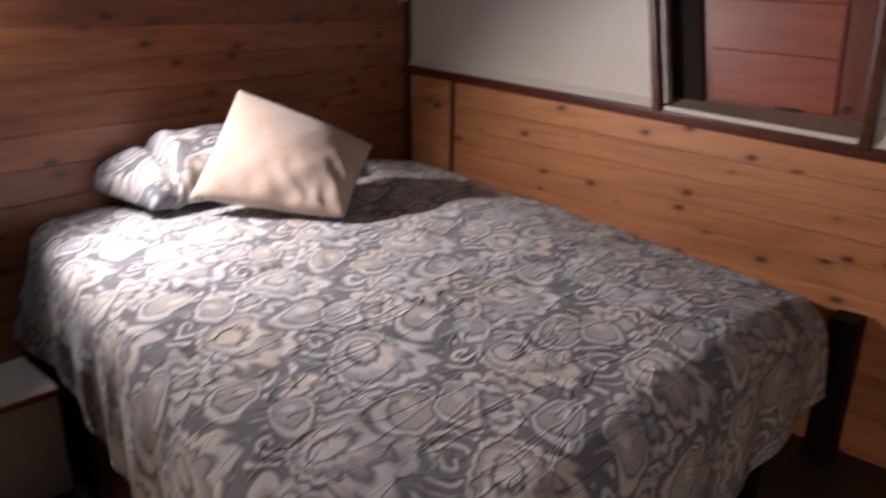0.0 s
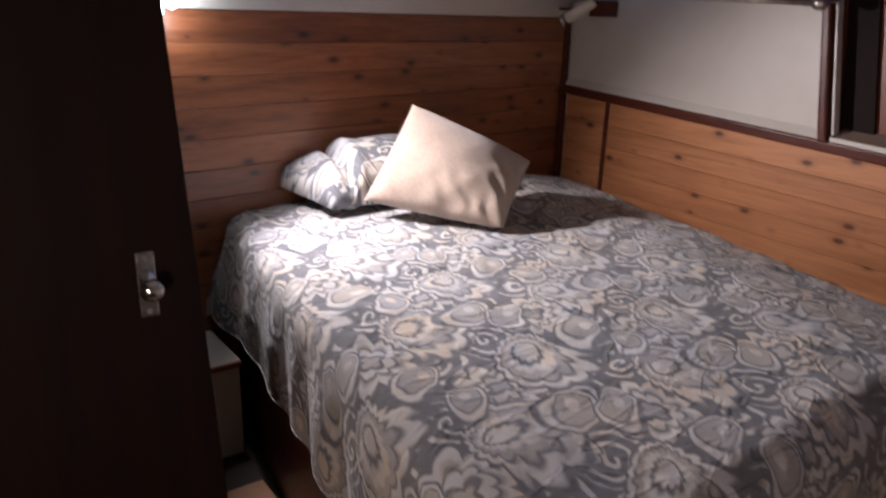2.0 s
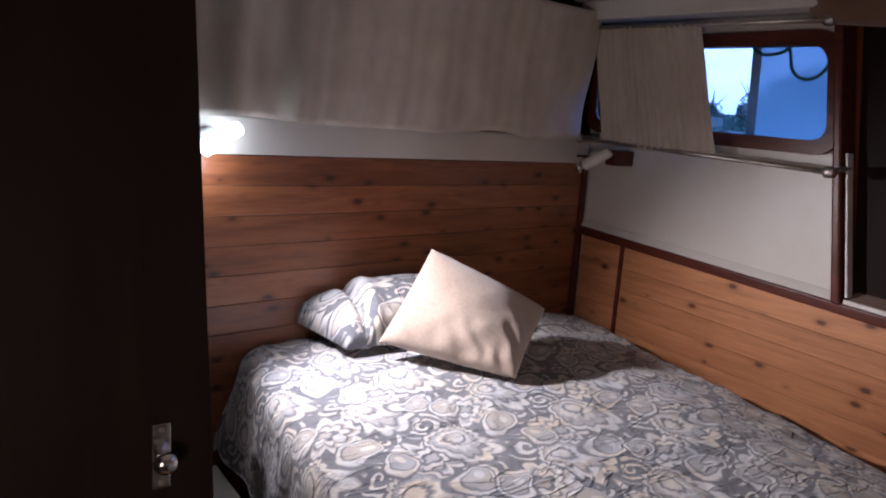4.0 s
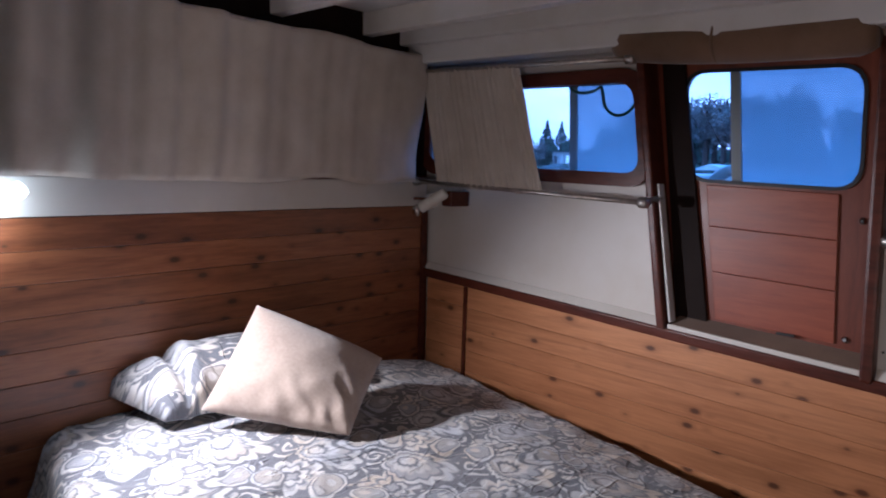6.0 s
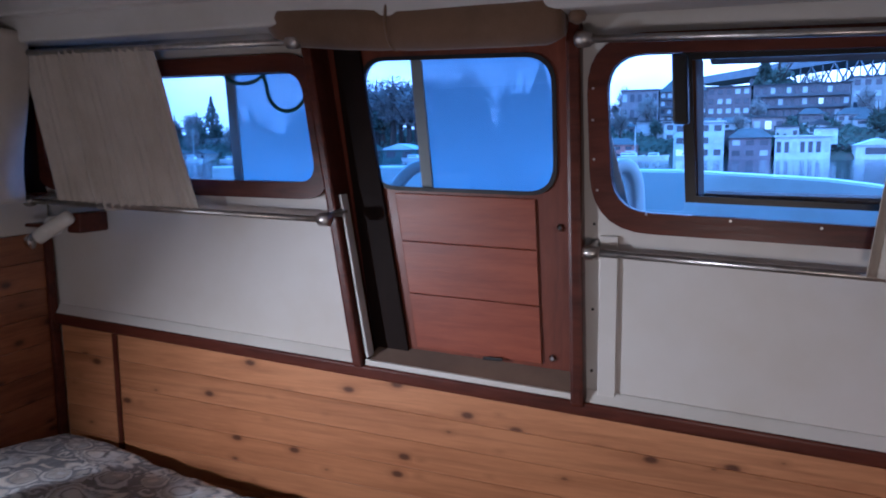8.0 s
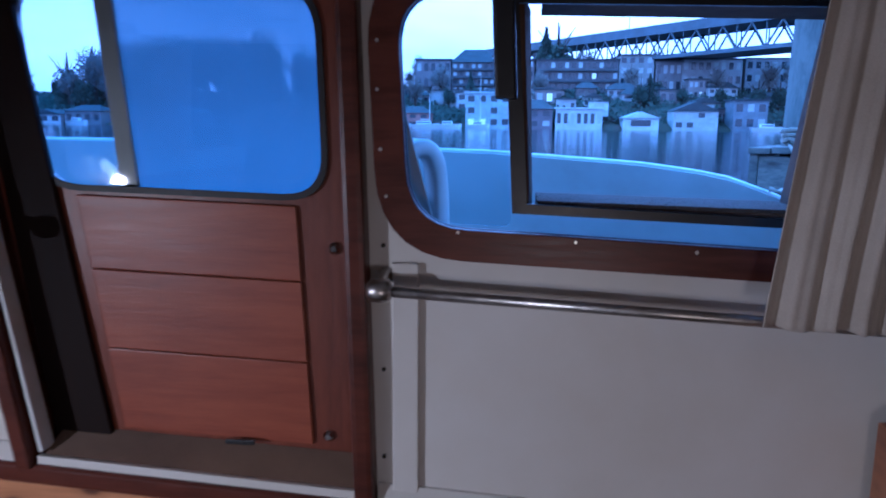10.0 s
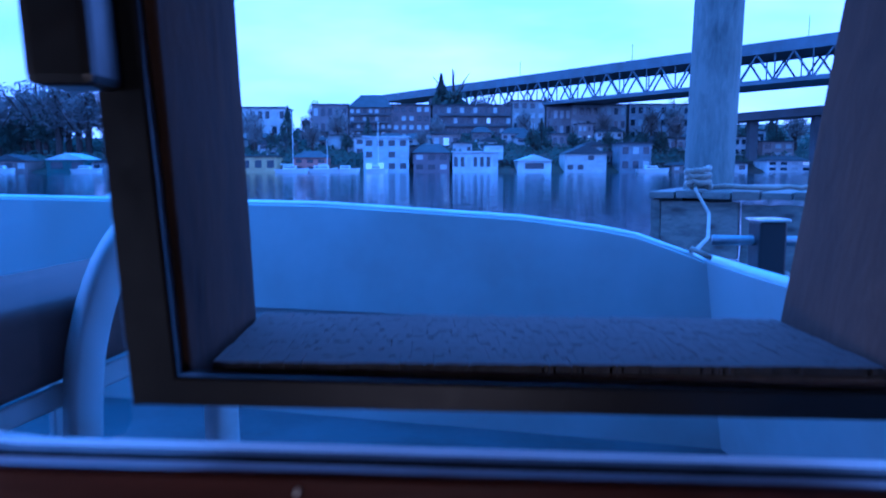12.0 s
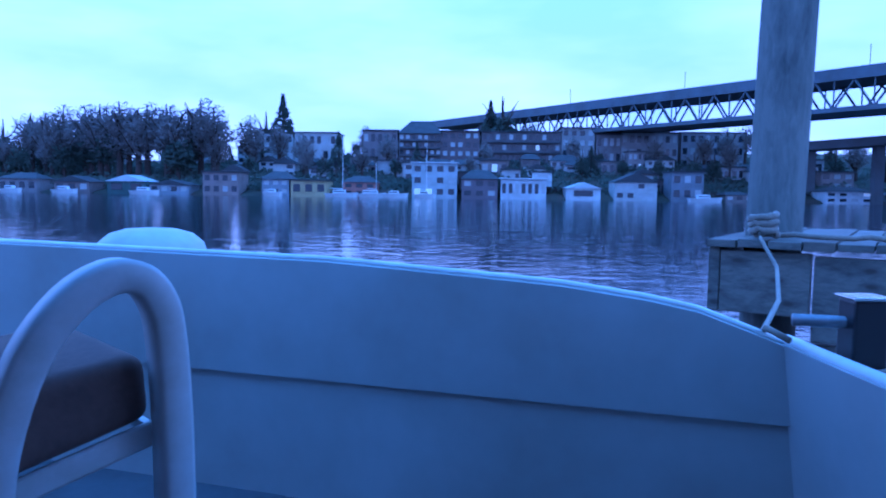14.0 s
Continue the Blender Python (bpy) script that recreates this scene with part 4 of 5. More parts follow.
# white locker beside the bed head
stand = thing("bedside_locker", "low white bedside locker with a wooden top edge", "bedside locker")
part("body", block(0.19, 0.462, -2.35, -1.84, FLOOR_Z, 0.166, 0.004), WHITE, stand)
part("top", block(0.185, 0.466, -2.355, -1.836, 0.168, 0.184, 0.003), WHITE, stand)
part("edging", block(0.468, 0.476, -2.355, -1.836, 0.166, 0.183, 0.002), MAHOG_RED, stand, "red-brown edging")

# dark cabin door standing open beside the aisle
inner = thing("cabin_door", "dark brown wooden cabin door standing open with a chrome latch", "door")
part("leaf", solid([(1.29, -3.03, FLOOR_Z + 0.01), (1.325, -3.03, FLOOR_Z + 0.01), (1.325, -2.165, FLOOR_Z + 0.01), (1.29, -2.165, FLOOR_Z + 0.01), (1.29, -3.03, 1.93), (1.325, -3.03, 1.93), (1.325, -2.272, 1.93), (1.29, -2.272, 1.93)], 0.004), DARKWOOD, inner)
latch = part("latch_plate", block(1.3255, 1.330, -2.317, -2.287, 0.767, 0.883, 0.002), CHROME, inner, "chrome latch plate")
part("knob", lathe([(0.009, 0.0), (0.009, 0.012), (0.017, 0.018), (0.020, 0.028), (0.016, 0.037), (0.005, 0.041)], (1.330, -2.302, 0.825), "X", 18), CHROME, latch, smooth=True)
part("screw", lathe([(0.005, 0.0), (0.004, 0.003)], (1.330, -2.302, 0.777), "X", 8), STEEL, latch)
part("screw", lathe([(0.005, 0.0), (0.004, 0.003)], (1.330, -2.302, 0.873), "X", 8), STEEL, latch)

# low pine partition at the far end of the bulkhead
tagged(finish(block(2.83, 2.865, -0.55, -0.024, FLOOR_Z, 1.06, 0.006), "partition", PINE_H), "low brown pine partition beside the window wall", "partition")
# dark column against the wall beside the berth's foot
tagged(finish(block(1.975, 2.06, -0.12, -0.02, FLOOR_Z, 0.335, 0.005), "bed_foot_post", DARKWOOD), "dark upright block at the foot of the berth", "post")

# ---- the after deck ----
deck = tagged(finish(block(-1.6, 3.6, 0.08, 2.6, 0.70, 0.76, 0.0), "deck", DECK_PAINT), "grey painted after deck", "deck", kind="structure")


def bul_y(x):
    return 1.811 - 0.27 * (x - 1.984)


TOPS = [(-1.5, 1.43), (0.4, 1.44), (1.4, 1.431), (2.1, 1.424), (2.68, 1.393), (2.86, 1.372), (2.96, 1.357), (3.04, 1.335), (3.12, 1.30), (3.19, 1.275)]
bul = thing("bulwark", "pale painted stern bulwark with a curved top edge", "bulwark", kind="structure")


def sheet(tops, z_low, thick, path):
    """An upright board that follows path(x), with a curved top."""
    bm = bmesh.new()
    rows = []
    for x, z in tops:
        y = path(x)
        rows.append([bm.verts.new(p) for p in ((x, y, z_low), (x, y, z - 0.006), (x, y + thick * 0.5, z), (x, y + thick, z - 0.006), (x, y + thick, z_low))])
    for a, b in zip(rows, rows[1:]):
        for k in range(5):
            bm.faces.new((a[k], a[(k + 1) % 5], b[(k + 1) % 5], b[k]))
    bm.faces.new(rows[0][::-1])
    bm.faces.new(rows[-1])
    return bm


def dense(tops, n=48):
    xs = np.linspace(tops[0][0], tops[-1][0], n)
    return [(float(x), float(np.interp(x, [t[0] for t in tops], [t[1] for t in tops]))) for x in xs]


part("upper_plank", sheet(dense(TOPS), 1.10, 0.035, bul_y), GEL, bul)
part("lower_plank", sheet([(-1.5, 1.105), (1.985, 1.105)], 0.76, 0.03, lambda x: bul_y(x) + 0.016), GEL, bul)
part("lower_plank", sheet([(1.972, 1.105), (3.235, 1.105)], 0.76, 0.03, lambda x: bul_y(x) + 0.012), GEL, bul)
part("rail_edge", tube([(x, bul_y(x) + 0.018, z + 0.001) for x, z in dense(TOPS)], 0.009, 8), WHITE_PLASTIC, bul, smooth=True)
SIDE = [(1.515, 1.282), (1.3, 1.276), (1.0, 1.27), (0.5, 1.262), (0.08, 1.255)]
side = thing("side_bulwark", "pale painted side bulwark running to the stern corner", "bulwark", kind="structure")
bm = bmesh.new()
rows = []
for y, z in SIDE:
    x = 3.165 + 0.11 * (1.5 - y)
    rows.append([bm.verts.new(p) for p in ((x + 0.06, y, 0.76), (x, y, z), (x + 0.035, y, z + 0.004), (x + 0.095, y, 0.76))])
for a, b in zip(rows, rows[1:]):
    for k in range(4):
        bm.faces.new((a[k], a[(k + 1) % 4], b[(k + 1) % 4], b[k]))
bm.faces.new(rows[0][::-1])
bm.faces.new(rows[-1])
part("plank", bm, GEL, side)
part("cap", tube([(3.185 + 0.11 * (1.5 - y), y, z + 0.004) for y, z in SIDE], 0.016, 8), WHITE_PLASTIC, side, smooth=True)
part("outer_rail", solid([(3.20, 1.52, 1.17), (3.40, 1.52, 1.17), (3.56, 0.08, 1.17), (3.36, 0.08, 1.17), (3.20, 1.52, 1.205), (3.40, 1.52, 1.205), (3.56, 0.08, 1.205), (3.36, 0.08, 1.205)], 0.006), GEL, side)
# hull below
tagged(finish(solid([(-1.5, 2.76, -0.6), (3.2, 1.53, -0.6), (3.5, 0.1, -0.6), (-1.6, 0.1, -0.6), (-1.5, 2.76, 0.70), (3.2, 1.53, 0.70), (3.6, 0.1, 0.70), (-1.6, 0.1, 0.70)]), "hull", GEL), "pale painted hull side", "hull", kind="structure")

BX, BZ = -0.016, 0.006
bitt = thing("mooring_bitt", "dark square mooring bitt with a cross bar and rope round it", "mooring bitt")
part("post", block(3.262 + BX, 3.332 + BX, 1.36, 1.43, 1.206, 1.395 + BZ, 0.006), BLACK_METAL, bitt)
part("cap", block(3.256 + BX, 3.338 + BX, 1.354, 1.436, 1.3955 + BZ, 1.402 + BZ, 0.003), CHROME, bitt)
part("cross_bar", tube([(3.165 + BX, 1.42, 1.345 + BZ), (3.43 + BX, 1.37, 1.345 + BZ)], 0.013, 12), DULL_STEEL, bitt, smooth=True)
rope = [(3.297 + BX + 0.055 * math.cos(a), 1.395 + 0.055 * math.sin(a), 1.216 + 0.0035 * a) for a in (0.4 * k for k in range(34))]
tagged(finish(tube(rope, 0.011, 8), "mooring_rope", ROPE, smooth=True), "brown mooring rope wound round the bitt", "rope")

# white rounded pod beyond the bulwark
pod = lathe([(0.0, 0.0), (0.17, 0.0), (0.175, 0.03), (0.165, 0.07), (0.13, 0.10), (0.08, 0.115), (0.0, 0.12)], (0, 0, 0), "Z", 24)
ob = finish(pod, "deck_pod", CHAIR_PAINT, smooth=True)
ob.location = (1.435, 2.22, 1.359)
tagged(ob, "white rounded fibreglass pod behind the bulwark", "deck pod")
tagged(finish(tube([(1.44, 2.22, 0.6), (1.44, 2.22, 1.36)], 0.06, 12), "pod_stand", WHITE_PLASTIC), "white stand under the rounded pod", "stand")


def deck_chair():
    t = thing("deck_chair", "white framed deck chair with arched arms and a brown cushion", "chair", "deck chairs")
    # origin: on the deck under the near arm
    arch = [(-0.16, 0, 0.0), (-0.15, 0, 0.30), (-0.135, 0, 0.45), (-0.09, 0, 0.585), (-0.03, 0, 0.665), (0.03, 0, 0.70), (0.075, 0, 0.695), (0.105, 0, 0.66), (0.12, 0, 0.60), (0.13, 0, 0.45), (0.135, 0, 0.2), (0.14, 0, 0.0)]
    fine = []
    for a, b, c, d in zip([arch[0]] + arch, arch, arch[1:], arch[2:] + [arch[-1]]):
        a, b, c, d = (Vector(q) for q in (a, b, c, d))
        for k in range(4):
            s = k / 4
            fine.append(0.5 * (2 * b + (c - a) * s + (2 * a - 5 * b + 4 * c - d) * s * s + (3 * b - a - 3 * c + d) * s ** 3))
    fine.append(Vector(arch[-1]))
    part("arm_loop", strap(fine, 0.06, 0.036, (0, 1, 0)), CHAIR_PAINT, t, "broad pale enamelled arm band", smooth=True)
    part("seat_rail", strap([(-0.42, 0.05, 0.29), (-0.1, 0.045, 0.367), (0.12, 0.04, 0.42)], 0.042, 0.014, (0, 0.2, 1)), CHAIR_PAINT, t)
    part("seat_rail", strap([(-0.42, 0.45, 0.29), (0.10, 0.45, 0.42)], 0.026, 0.012, (0, 0.2, 1)), CHAIR_PAINT, t)
    part("cross_rail", strap([(0.115, 0.04, 0.42), (0.115, 0.45, 0.42)], 0.018, 0.012, (1, 0, 0)), CHAIR_PAINT, t)
    part("leg", strap([(-0.40, 0.06, 0.0), (-0.40, 0.06, 0.29)], 0.04, 0.015, (0, 1, 0)), CHAIR_PAINT, t)
    part("leg", strap([(-0.40, 0.45, 0.0), (-0.40, 0.45, 0.29)], 0.04, 0.015, (0, 1, 0)), CHAIR_PAINT, t)
    part("leg", strap([(-0.05, 0.42, 0.0), (-0.05, 0.42, 0.36)], 0.04, 0.015, (0, 1, 0)), CHAIR_PAINT, t)
    bm = solid([(-0.42, 0.03, 0.315), (0.11, 0.03, 0.445), (0.11, 0.46, 0.445), (-0.42, 0.46, 0.315), (-0.44, 0.03, 0.50), (0.10, 0.03, 0.56), (0.10, 0.46, 0.56), (-0.44, 0.46, 0.50)], 0.034, 5)
    part("cushion", bm, CUSHION, t, "brown vinyl cushion", smooth=True)
    return t


chair = deck_chair()
chair.matrix_world = pose(1.872, 1.0, 0.765, 0, 0, 46)
copy_thing(chair, pose(0.95, 1.15, 0.765, 0, 0, 12))

# ---- dock, pile, water ----
tagged(finish(solid([(-3000, -1500, -1.2), (3000, -1500, -1.2), (3000, 4500, -1.2), (-3000, 4500, -1.2), (-3000, -1500, -0.3), (3000, -1500, -0.3), (3000, 4500, -0.3), (-3000, 4500, -0.3)]), "water", WATER), "calm dark lake water with small ripples", "water", kind="structure")

dock = thing("dock", "weathered grey timber dock with a plank face", "dock")
D0, DV, DN = Vector((3.58, 3.12, 0)), Vector((0.86, -0.51, 0)).normalized(), Vector((0.51, 0.86, 0)).normalized()


def dock_box(a0, a1, b0, b1, z0, z1, bevel=0.008):
    base = [D0 + DV * a + DN * b for a, b in ((a0, b0), (a1, b0), (a1, b1), (a0, b1))]
    return solid([(p.x, p.y, z0) for p in base] + [(p.x, p.y, z1) for p in base], bevel)


part("face_board", dock_box(0.0, 0.36, 0.0, 0.06, 1.10, 1.37), TIMBER, dock)
part("face_board", dock_box(0.37, 3.4, 0.006, 0.06, 1.00, 1.36), TIMBER, dock)
part("face_board", dock_box(0.0, 3.4, 0.03, 0.09, 0.72, 0.99), TIMBER, dock)
part("end_board", dock_box(-0.05, -0.002, 0.0, 1.5, 1.10, 1.38), TIMBER, dock)
rng = random.Random(4)
a = -0.05
while a < 3.3:
    w = 0.13 + rng.uniform(-0.01, 0.01)
    part("deck_plank", dock_box(a, a + w - 0.008, -0.03 + rng.uniform(-0.012, 0.012), 1.5, 1.385 + rng.uniform(-0.003, 0.003), 1.42 + rng.uniform(-0.004, 0.004), 0.004), TIMBER, dock)
    a += w
pile = finish(tube([(3.885 + 0.022 * k, 3.44, -1.0 + 1.0 * k) for k in range(9)], [0.131 - 0.0018 * k for k in range(9)], 28), "mooring_post", PILE_WOOD, smooth=True)
tagged(pile, "tall weathered wooden mooring pile beside the dock", "mooring post")
for k, (a, b, r0) in enumerate(((0.16, 0.06, 0.05), (0.9, 0.12, 0.075))):
    pts = []
    for i in range(46):
        t = i * 0.42
        c = D0 + DV * (a + r0 * math.cos(t) + 0.02 * noise.noise((i * 0.4, k, 0))) + DN * (b + r0 * math.sin(t))
        pts.append((c.x, c.y, 1.437 + 0.0019 * i + 0.03 * abs(noise.noise((i * 0.5, 3, k)))))
    tagged(finish(tube(pts, 0.015, 7), "rope_coil", ROPE, smooth=True), "frayed rope heaped on the dock planks", "rope", "dock ropes")
pts = []
for i in range(30):
    c = D0 + DV * (0.12 + i * 0.055) + DN * (0.08 + 0.03 * math.sin(i * 0.9))
    pts.append((c.x, c.y, 1.436 + 0.035 * abs(noise.noise((i * 0.45, 5, 2)))))
tagged(finish(tube(pts, 0.012, 7), "rope_line", ROPE, smooth=True), "rope lying along the dock edge", "rope", "dock ropes")
c = D0 + DV * 0.16
tagged(finish(tube([(c.x - 0.01, c.y - 0.02, 1.435), (c.x - 0.005, c.y - 0.06, 1.40), (c.x - 0.03, c.y - 0.25, 1.33), (c.x - 0.25, c.y - 0.8, 1.275), (3.15, 1.58, 1.285), (3.128, 1.50, 1.318), (3.16, 1.45, 1.30)], 0.0075, 7), "mooring_line", ROPE, smooth=True), "pale mooring line led from the dock to the boat", "rope", "dock ropes")

# ---- far shore ----
def hill(x, y):
    d = y - 204
    rise = 1.2 + 25 * (1 - math.exp(-max(0, d) / 70.0))
    return rise * (0.86 + 0.16 * noise.noise((x / 120, y / 120, 3.3))) * (0.85 + 0.15 * math.tanh((x + 60) / 60)) - 0.4


n = Nodes("hillside", 0.95)
v = n.coords()
GROUND = n.done(n.ramp(n.noise(v, 0.12, 5.0, 0.7).outputs["Fac"], (0.3, (0.028, 0.030, 0.02)), (0.5, (0.05, 0.05, 0.03)), (0.7, (0.085, 0.06, 0.045))))
n = Nodes("foliage", 0.95)
LEAF = n.done(n.ramp(n.noise(n.coords(), 0.9, 4.0).outputs["Fac"], (0.3, (0.075, 0.088, 0.068)), (0.7, (0.12, 0.135, 0.105))))
n = Nodes("bare_twigs", 0.95)
TWIG = n.done(n.ramp(n.noise(n.coords(), 0.9, 4.0).outputs["Fac"], (0.3, (0.20, 0.185, 0.175)), (0.7, (0.31, 0.275, 0.25))))


def leafy(m, share=0.45):
    """Thin leaves and twigs pass some of the light that falls on their backs."""
    t = m.node_tree
    p = t.nodes["Principled BSDF"]
    thin = t.nodes.new("ShaderNodeBsdfTranslucent")
    t.links.new(p.inputs["Base Color"].links[0].from_socket, thin.inputs["Color"])
    both = t.nodes.new("ShaderNodeMixShader")
    both.inputs[0].default_value = share
    t.links.new(p.outputs[0], both.inputs[1])
    t.links.new(thin.outputs[0], both.inputs[2])
    t.links.new(both.outputs[0], t.nodes["Material Output"].inputs["Surface"])


leafy(LEAF)
leafy(TWIG)
BARK = wood("bark", (0.07, 0.05, 0.04), (0.03, 0.024, 0.02), (0.02, 0.02, 0.02), (5, 5, 1), 0.95, knots=False)

bm = bmesh.new()
xs, ys = np.linspace(-700, 700, 90), np.concatenate([[198, 203, 205], np.linspace(209, 420, 36), [700, 1400]])
g = [[bm.verts.new((x, y, -1.0 if y < 201 else hill(x, y))) for x in xs] for y in ys]
for j in range(len(ys) - 1):
    for i in range(len(xs) - 1):
        bm.faces.new((g[j][i], g[j][i + 1], g[j + 1][i + 1], g[j + 1][i]))
tagged(finish(bm, "ground", GROUND, smooth=True), "dark wooded hillside across the lake", "ground", kind="structure")

COLS = {}


def wall_paint(rgb):
    if rgb not in COLS:
        COLS[rgb] = paint("house_paint", rgb, 0.7, 0.15, 0.4, 0.02, 4.0)
    return COLS[rgb]


ROOF = paint("roof_felt", (0.06, 0.058, 0.06), 0.8, 0.2, 0.5)
ROOF_PALE = paint("pale_roof", (0.55, 0.56, 0.58), 0.6, 0.1, 0.5)
DARKGLASS = paint("dark_window", (0.03, 0.035, 0.045), 0.12, 0.1, 0.5, 0.0)
BLINDS = paint("pale_window", (0.42, 0.42, 0.42), 0.3, 0.1, 0.5, 0.0)
LITWIN = glowing("lit_window", (1.0, 0.8, 0.5), 0.35)
WIN_MESH = {}
HRNG = random.Random(11)


def win_mesh(w, h, material):
    key = (round(w, 2), round(h, 2), material.name)
    if key not in WIN_MESH:
        bm = block(-w / 2, w / 2, -0.06, 0.05, -h / 2, h / 2)
        me = bpy.data.meshes.new("window")
        bm.to_mesh(me)
        bm.free()
        me.materials.append(material)
        WIN_MESH[key] = me
    return WIN_MESH[key]


def house(name, label, x0, x1, y, z0, z1, rgb, roof="flat", rows=2, cols=3, deep=9.0, pale=0.4, roof_mat=None, balcony=False, category="house"):
    t = thing(name, label, category, "far shore buildings", at=((x0 + x1) / 2, y, z0))
    w, h = x1 - x0, z1 - z0
    wall_h = h if roof == "flat" else h * 0.68
    part("wall", block(-w / 2, w / 2, 0, deep, -1.5, wall_h - 0.01), wall_paint(rgb), t)
    rm = roof_mat or ROOF
    if roof == "flat":
        part("roof", block(-w / 2 - 0.4, w / 2 + 0.4, -0.5, deep + 0.4, wall_h, wall_h + 0.35), rm, t)
    elif roof == "gable":
        bm = bmesh.new()
        a = [bm.verts.new(p) for p in ((-w / 2 - 0.4, -0.5, wall_h - 0.2), (0, -0.5, h), (w / 2 + 0.4, -0.5, wall_h - 0.2), (-w / 2 - 0.4, deep, wall_h - 0.2), (0, deep, h), (w / 2 + 0.4, deep, wall_h - 0.2))]
        for f in ((0, 2, 1), (3, 4, 5), (0, 1, 4, 3), (1, 2, 5, 4), (0, 3, 5, 2)):
            bm.faces.new([a[i] for i in f])
        part("roof", bm, rm, t)
    else:
        bm = bmesh.new()
        a = [bm.verts.new(p) for p in ((-w / 2 - 0.5, -0.6, wall_h), (w / 2 + 0.5, -0.6, wall_h), (w / 2 + 0.5, deep, wall_h), (-w / 2 - 0.5, deep, wall_h), (-w / 4, deep / 2, h), (w / 4, deep / 2, h))]
        for f in ((3, 2, 1, 0), (0, 1, 5, 4), (1, 2, 5), (2, 3, 4, 5), (3, 0, 4)):
            bm.faces.new([a[i] for i in f])
        part("roof", bm, rm, t)
    ww, wh = w / cols * 0.56, wall_h / rows * 0.5
    for r in range(rows):
        for c in range(cols):
            k = HRNG.random()
            me = win_mesh(ww, wh, LITWIN if k > 0.985 else BLINDS if k < pale else DARKGLASS)
            o = new("window", me)
            o.parent = t
            o.location = (-w / 2 + w * (c + 0.5) / cols, -0.03, wall_h * (r + 0.52) / rows)
        if balcony and r:
            part("balcony", block(-w / 2 + 0.5, w / 2 - 0.5, -1.1, -0.02, wall_h * r / rows - 0.1, wall_h * r / rows + 0.45), wall_paint((0.10, 0.095, 0.10)), t)
    return t


SHORE = (
    (-129, -118, 5.3, (0.22, 0.20, 0.2), "hip", 1, 4), (-113, -103, 4.6, (0.17, 0.14, 0.13), "gable", 1, 3), (-98, -87, 5.0, (0.07, 0.10, 0.09), "gable", 1, 2),
    (-86, -75, 3.8, (0.3, 0.31, 0.33), "gable", 1, 4), (-71, -61, 6.0, (0.25, 0.2, 0.18), "flat", 2, 4), (-54.5, -47, 6.6, (0.26, 0.27, 0.3), "hip", 2, 3),
    (-46.5, -36.5, 4.0, (0.42, 0.37, 0.2), "flat", 1, 3), (-32, -23, 5.6, (0.30, 0.16, 0.13), "hip", 2, 3), (-13, -0.7, 9.2, (0.45, 0.47, 0.48), "flat", 3, 4),
    (0.6, 10.4, 7.6, (0.16, 0.13, 0.14), "hip", 2, 3), (11.3, 23.7, 5.2, (0.55, 0.56, 0.58), "flat", 1, 7), (29.1, 38.4, 4.6, (0.6, 0.61, 0.62), "gable", 1, 1),
    (42.2, 53.6, 7.4, (0.46, 0.46, 0.45), "gable", 2, 4), (57.4, 66, 7.6, (0.2, 0.2, 0.22), "flat", 2, 3), (72, 79.5, 2.6, (0.2, 0.18, 0.17), "hip", 1, 3),
    (84, 93, 3.4, (0.5, 0.5, 0.5), "gable", 1, 3), (98.5, 111, 4.4, (0.55, 0.55, 0.56), "hip", 2, 4), (116, 127, 3.4, (0.2, 0.2, 0.2), "hip", 1, 3))
for i, (x0, x1, h, rgb, roof, rows, cols) in enumerate(SHORE):
    bright = rgb[0] > 0.4
    house("floating_home", ("pale" if bright else "dark painted") + (" two-storey" if rows > 1 else " low") + " floating home on the far shore", x0, x1, 199.5, -0.1, h, rgb, roof, rows, cols, pale=0.25,
          roof_mat=ROOF_PALE if i in (2, 8, 10, 11) else None)
house("floating_home", "small white upper cabin of a floating home", 20.5, 25.5, 203, 4.8, 7.2, (0.6, 0.61, 0.62), "flat", 1, 1, 5)
for x0, x1, z in ((-12, 10, 7.0), (24, 30, 3.0), (53, 58, 5.5)):
    house("shore_house", "dark shed between the floating homes", x0, x1, 208, 0, z, (0.12, 0.1, 0.1), "flat", 1, 4, 6)
BLOCKS = ((-21.6, -7, 13, 26, (0.115, 0.095, 0.092), 4, 7, "hip"), (-7, 6, 12, 22, (0.13, 0.10, 0.10), 4, 5, "flat"), (6.6, 33.6, 10, 22, (0.118, 0.105, 0.105), 4, 12, "flat"),
          (33.8, 45, 9, 23.5, (0.28, 0.27, 0.26), 5, 4, "flat"), (54, 73, 11, 22.2, (0.34, 0.33, 0.33), 3, 8, "flat"), (74, 95, 12, 22.4, (0.30, 0.29, 0.3), 3, 8, "flat"),
          (-68, -58, 15, 20.5, (0.5, 0.5, 0.5), 2, 4, "flat"), (-57.5, -43, 13, 21, (0.46, 0.45, 0.44), 2, 6, "flat"), (-34, -22, 14, 22, (0.2, 0.17, 0.17), 2, 5, "flat"), (45.5, 54, 8, 21.5, (0.2, 0.18, 0.18), 3, 4, "flat"))
for x0, x1, z0, z1, rgb, rows, cols, roof in BLOCKS:
    house("apartment_building", ("pale" if rgb[0] > 0.25 else "dark brick") + " apartment building with rows of windows on the hillside", x0, x1, 250, z0 - 2.0, z1, rgb, roof, rows, cols, 14, 0.45,
          balcony=rgb[0] < 0.12, category="building")
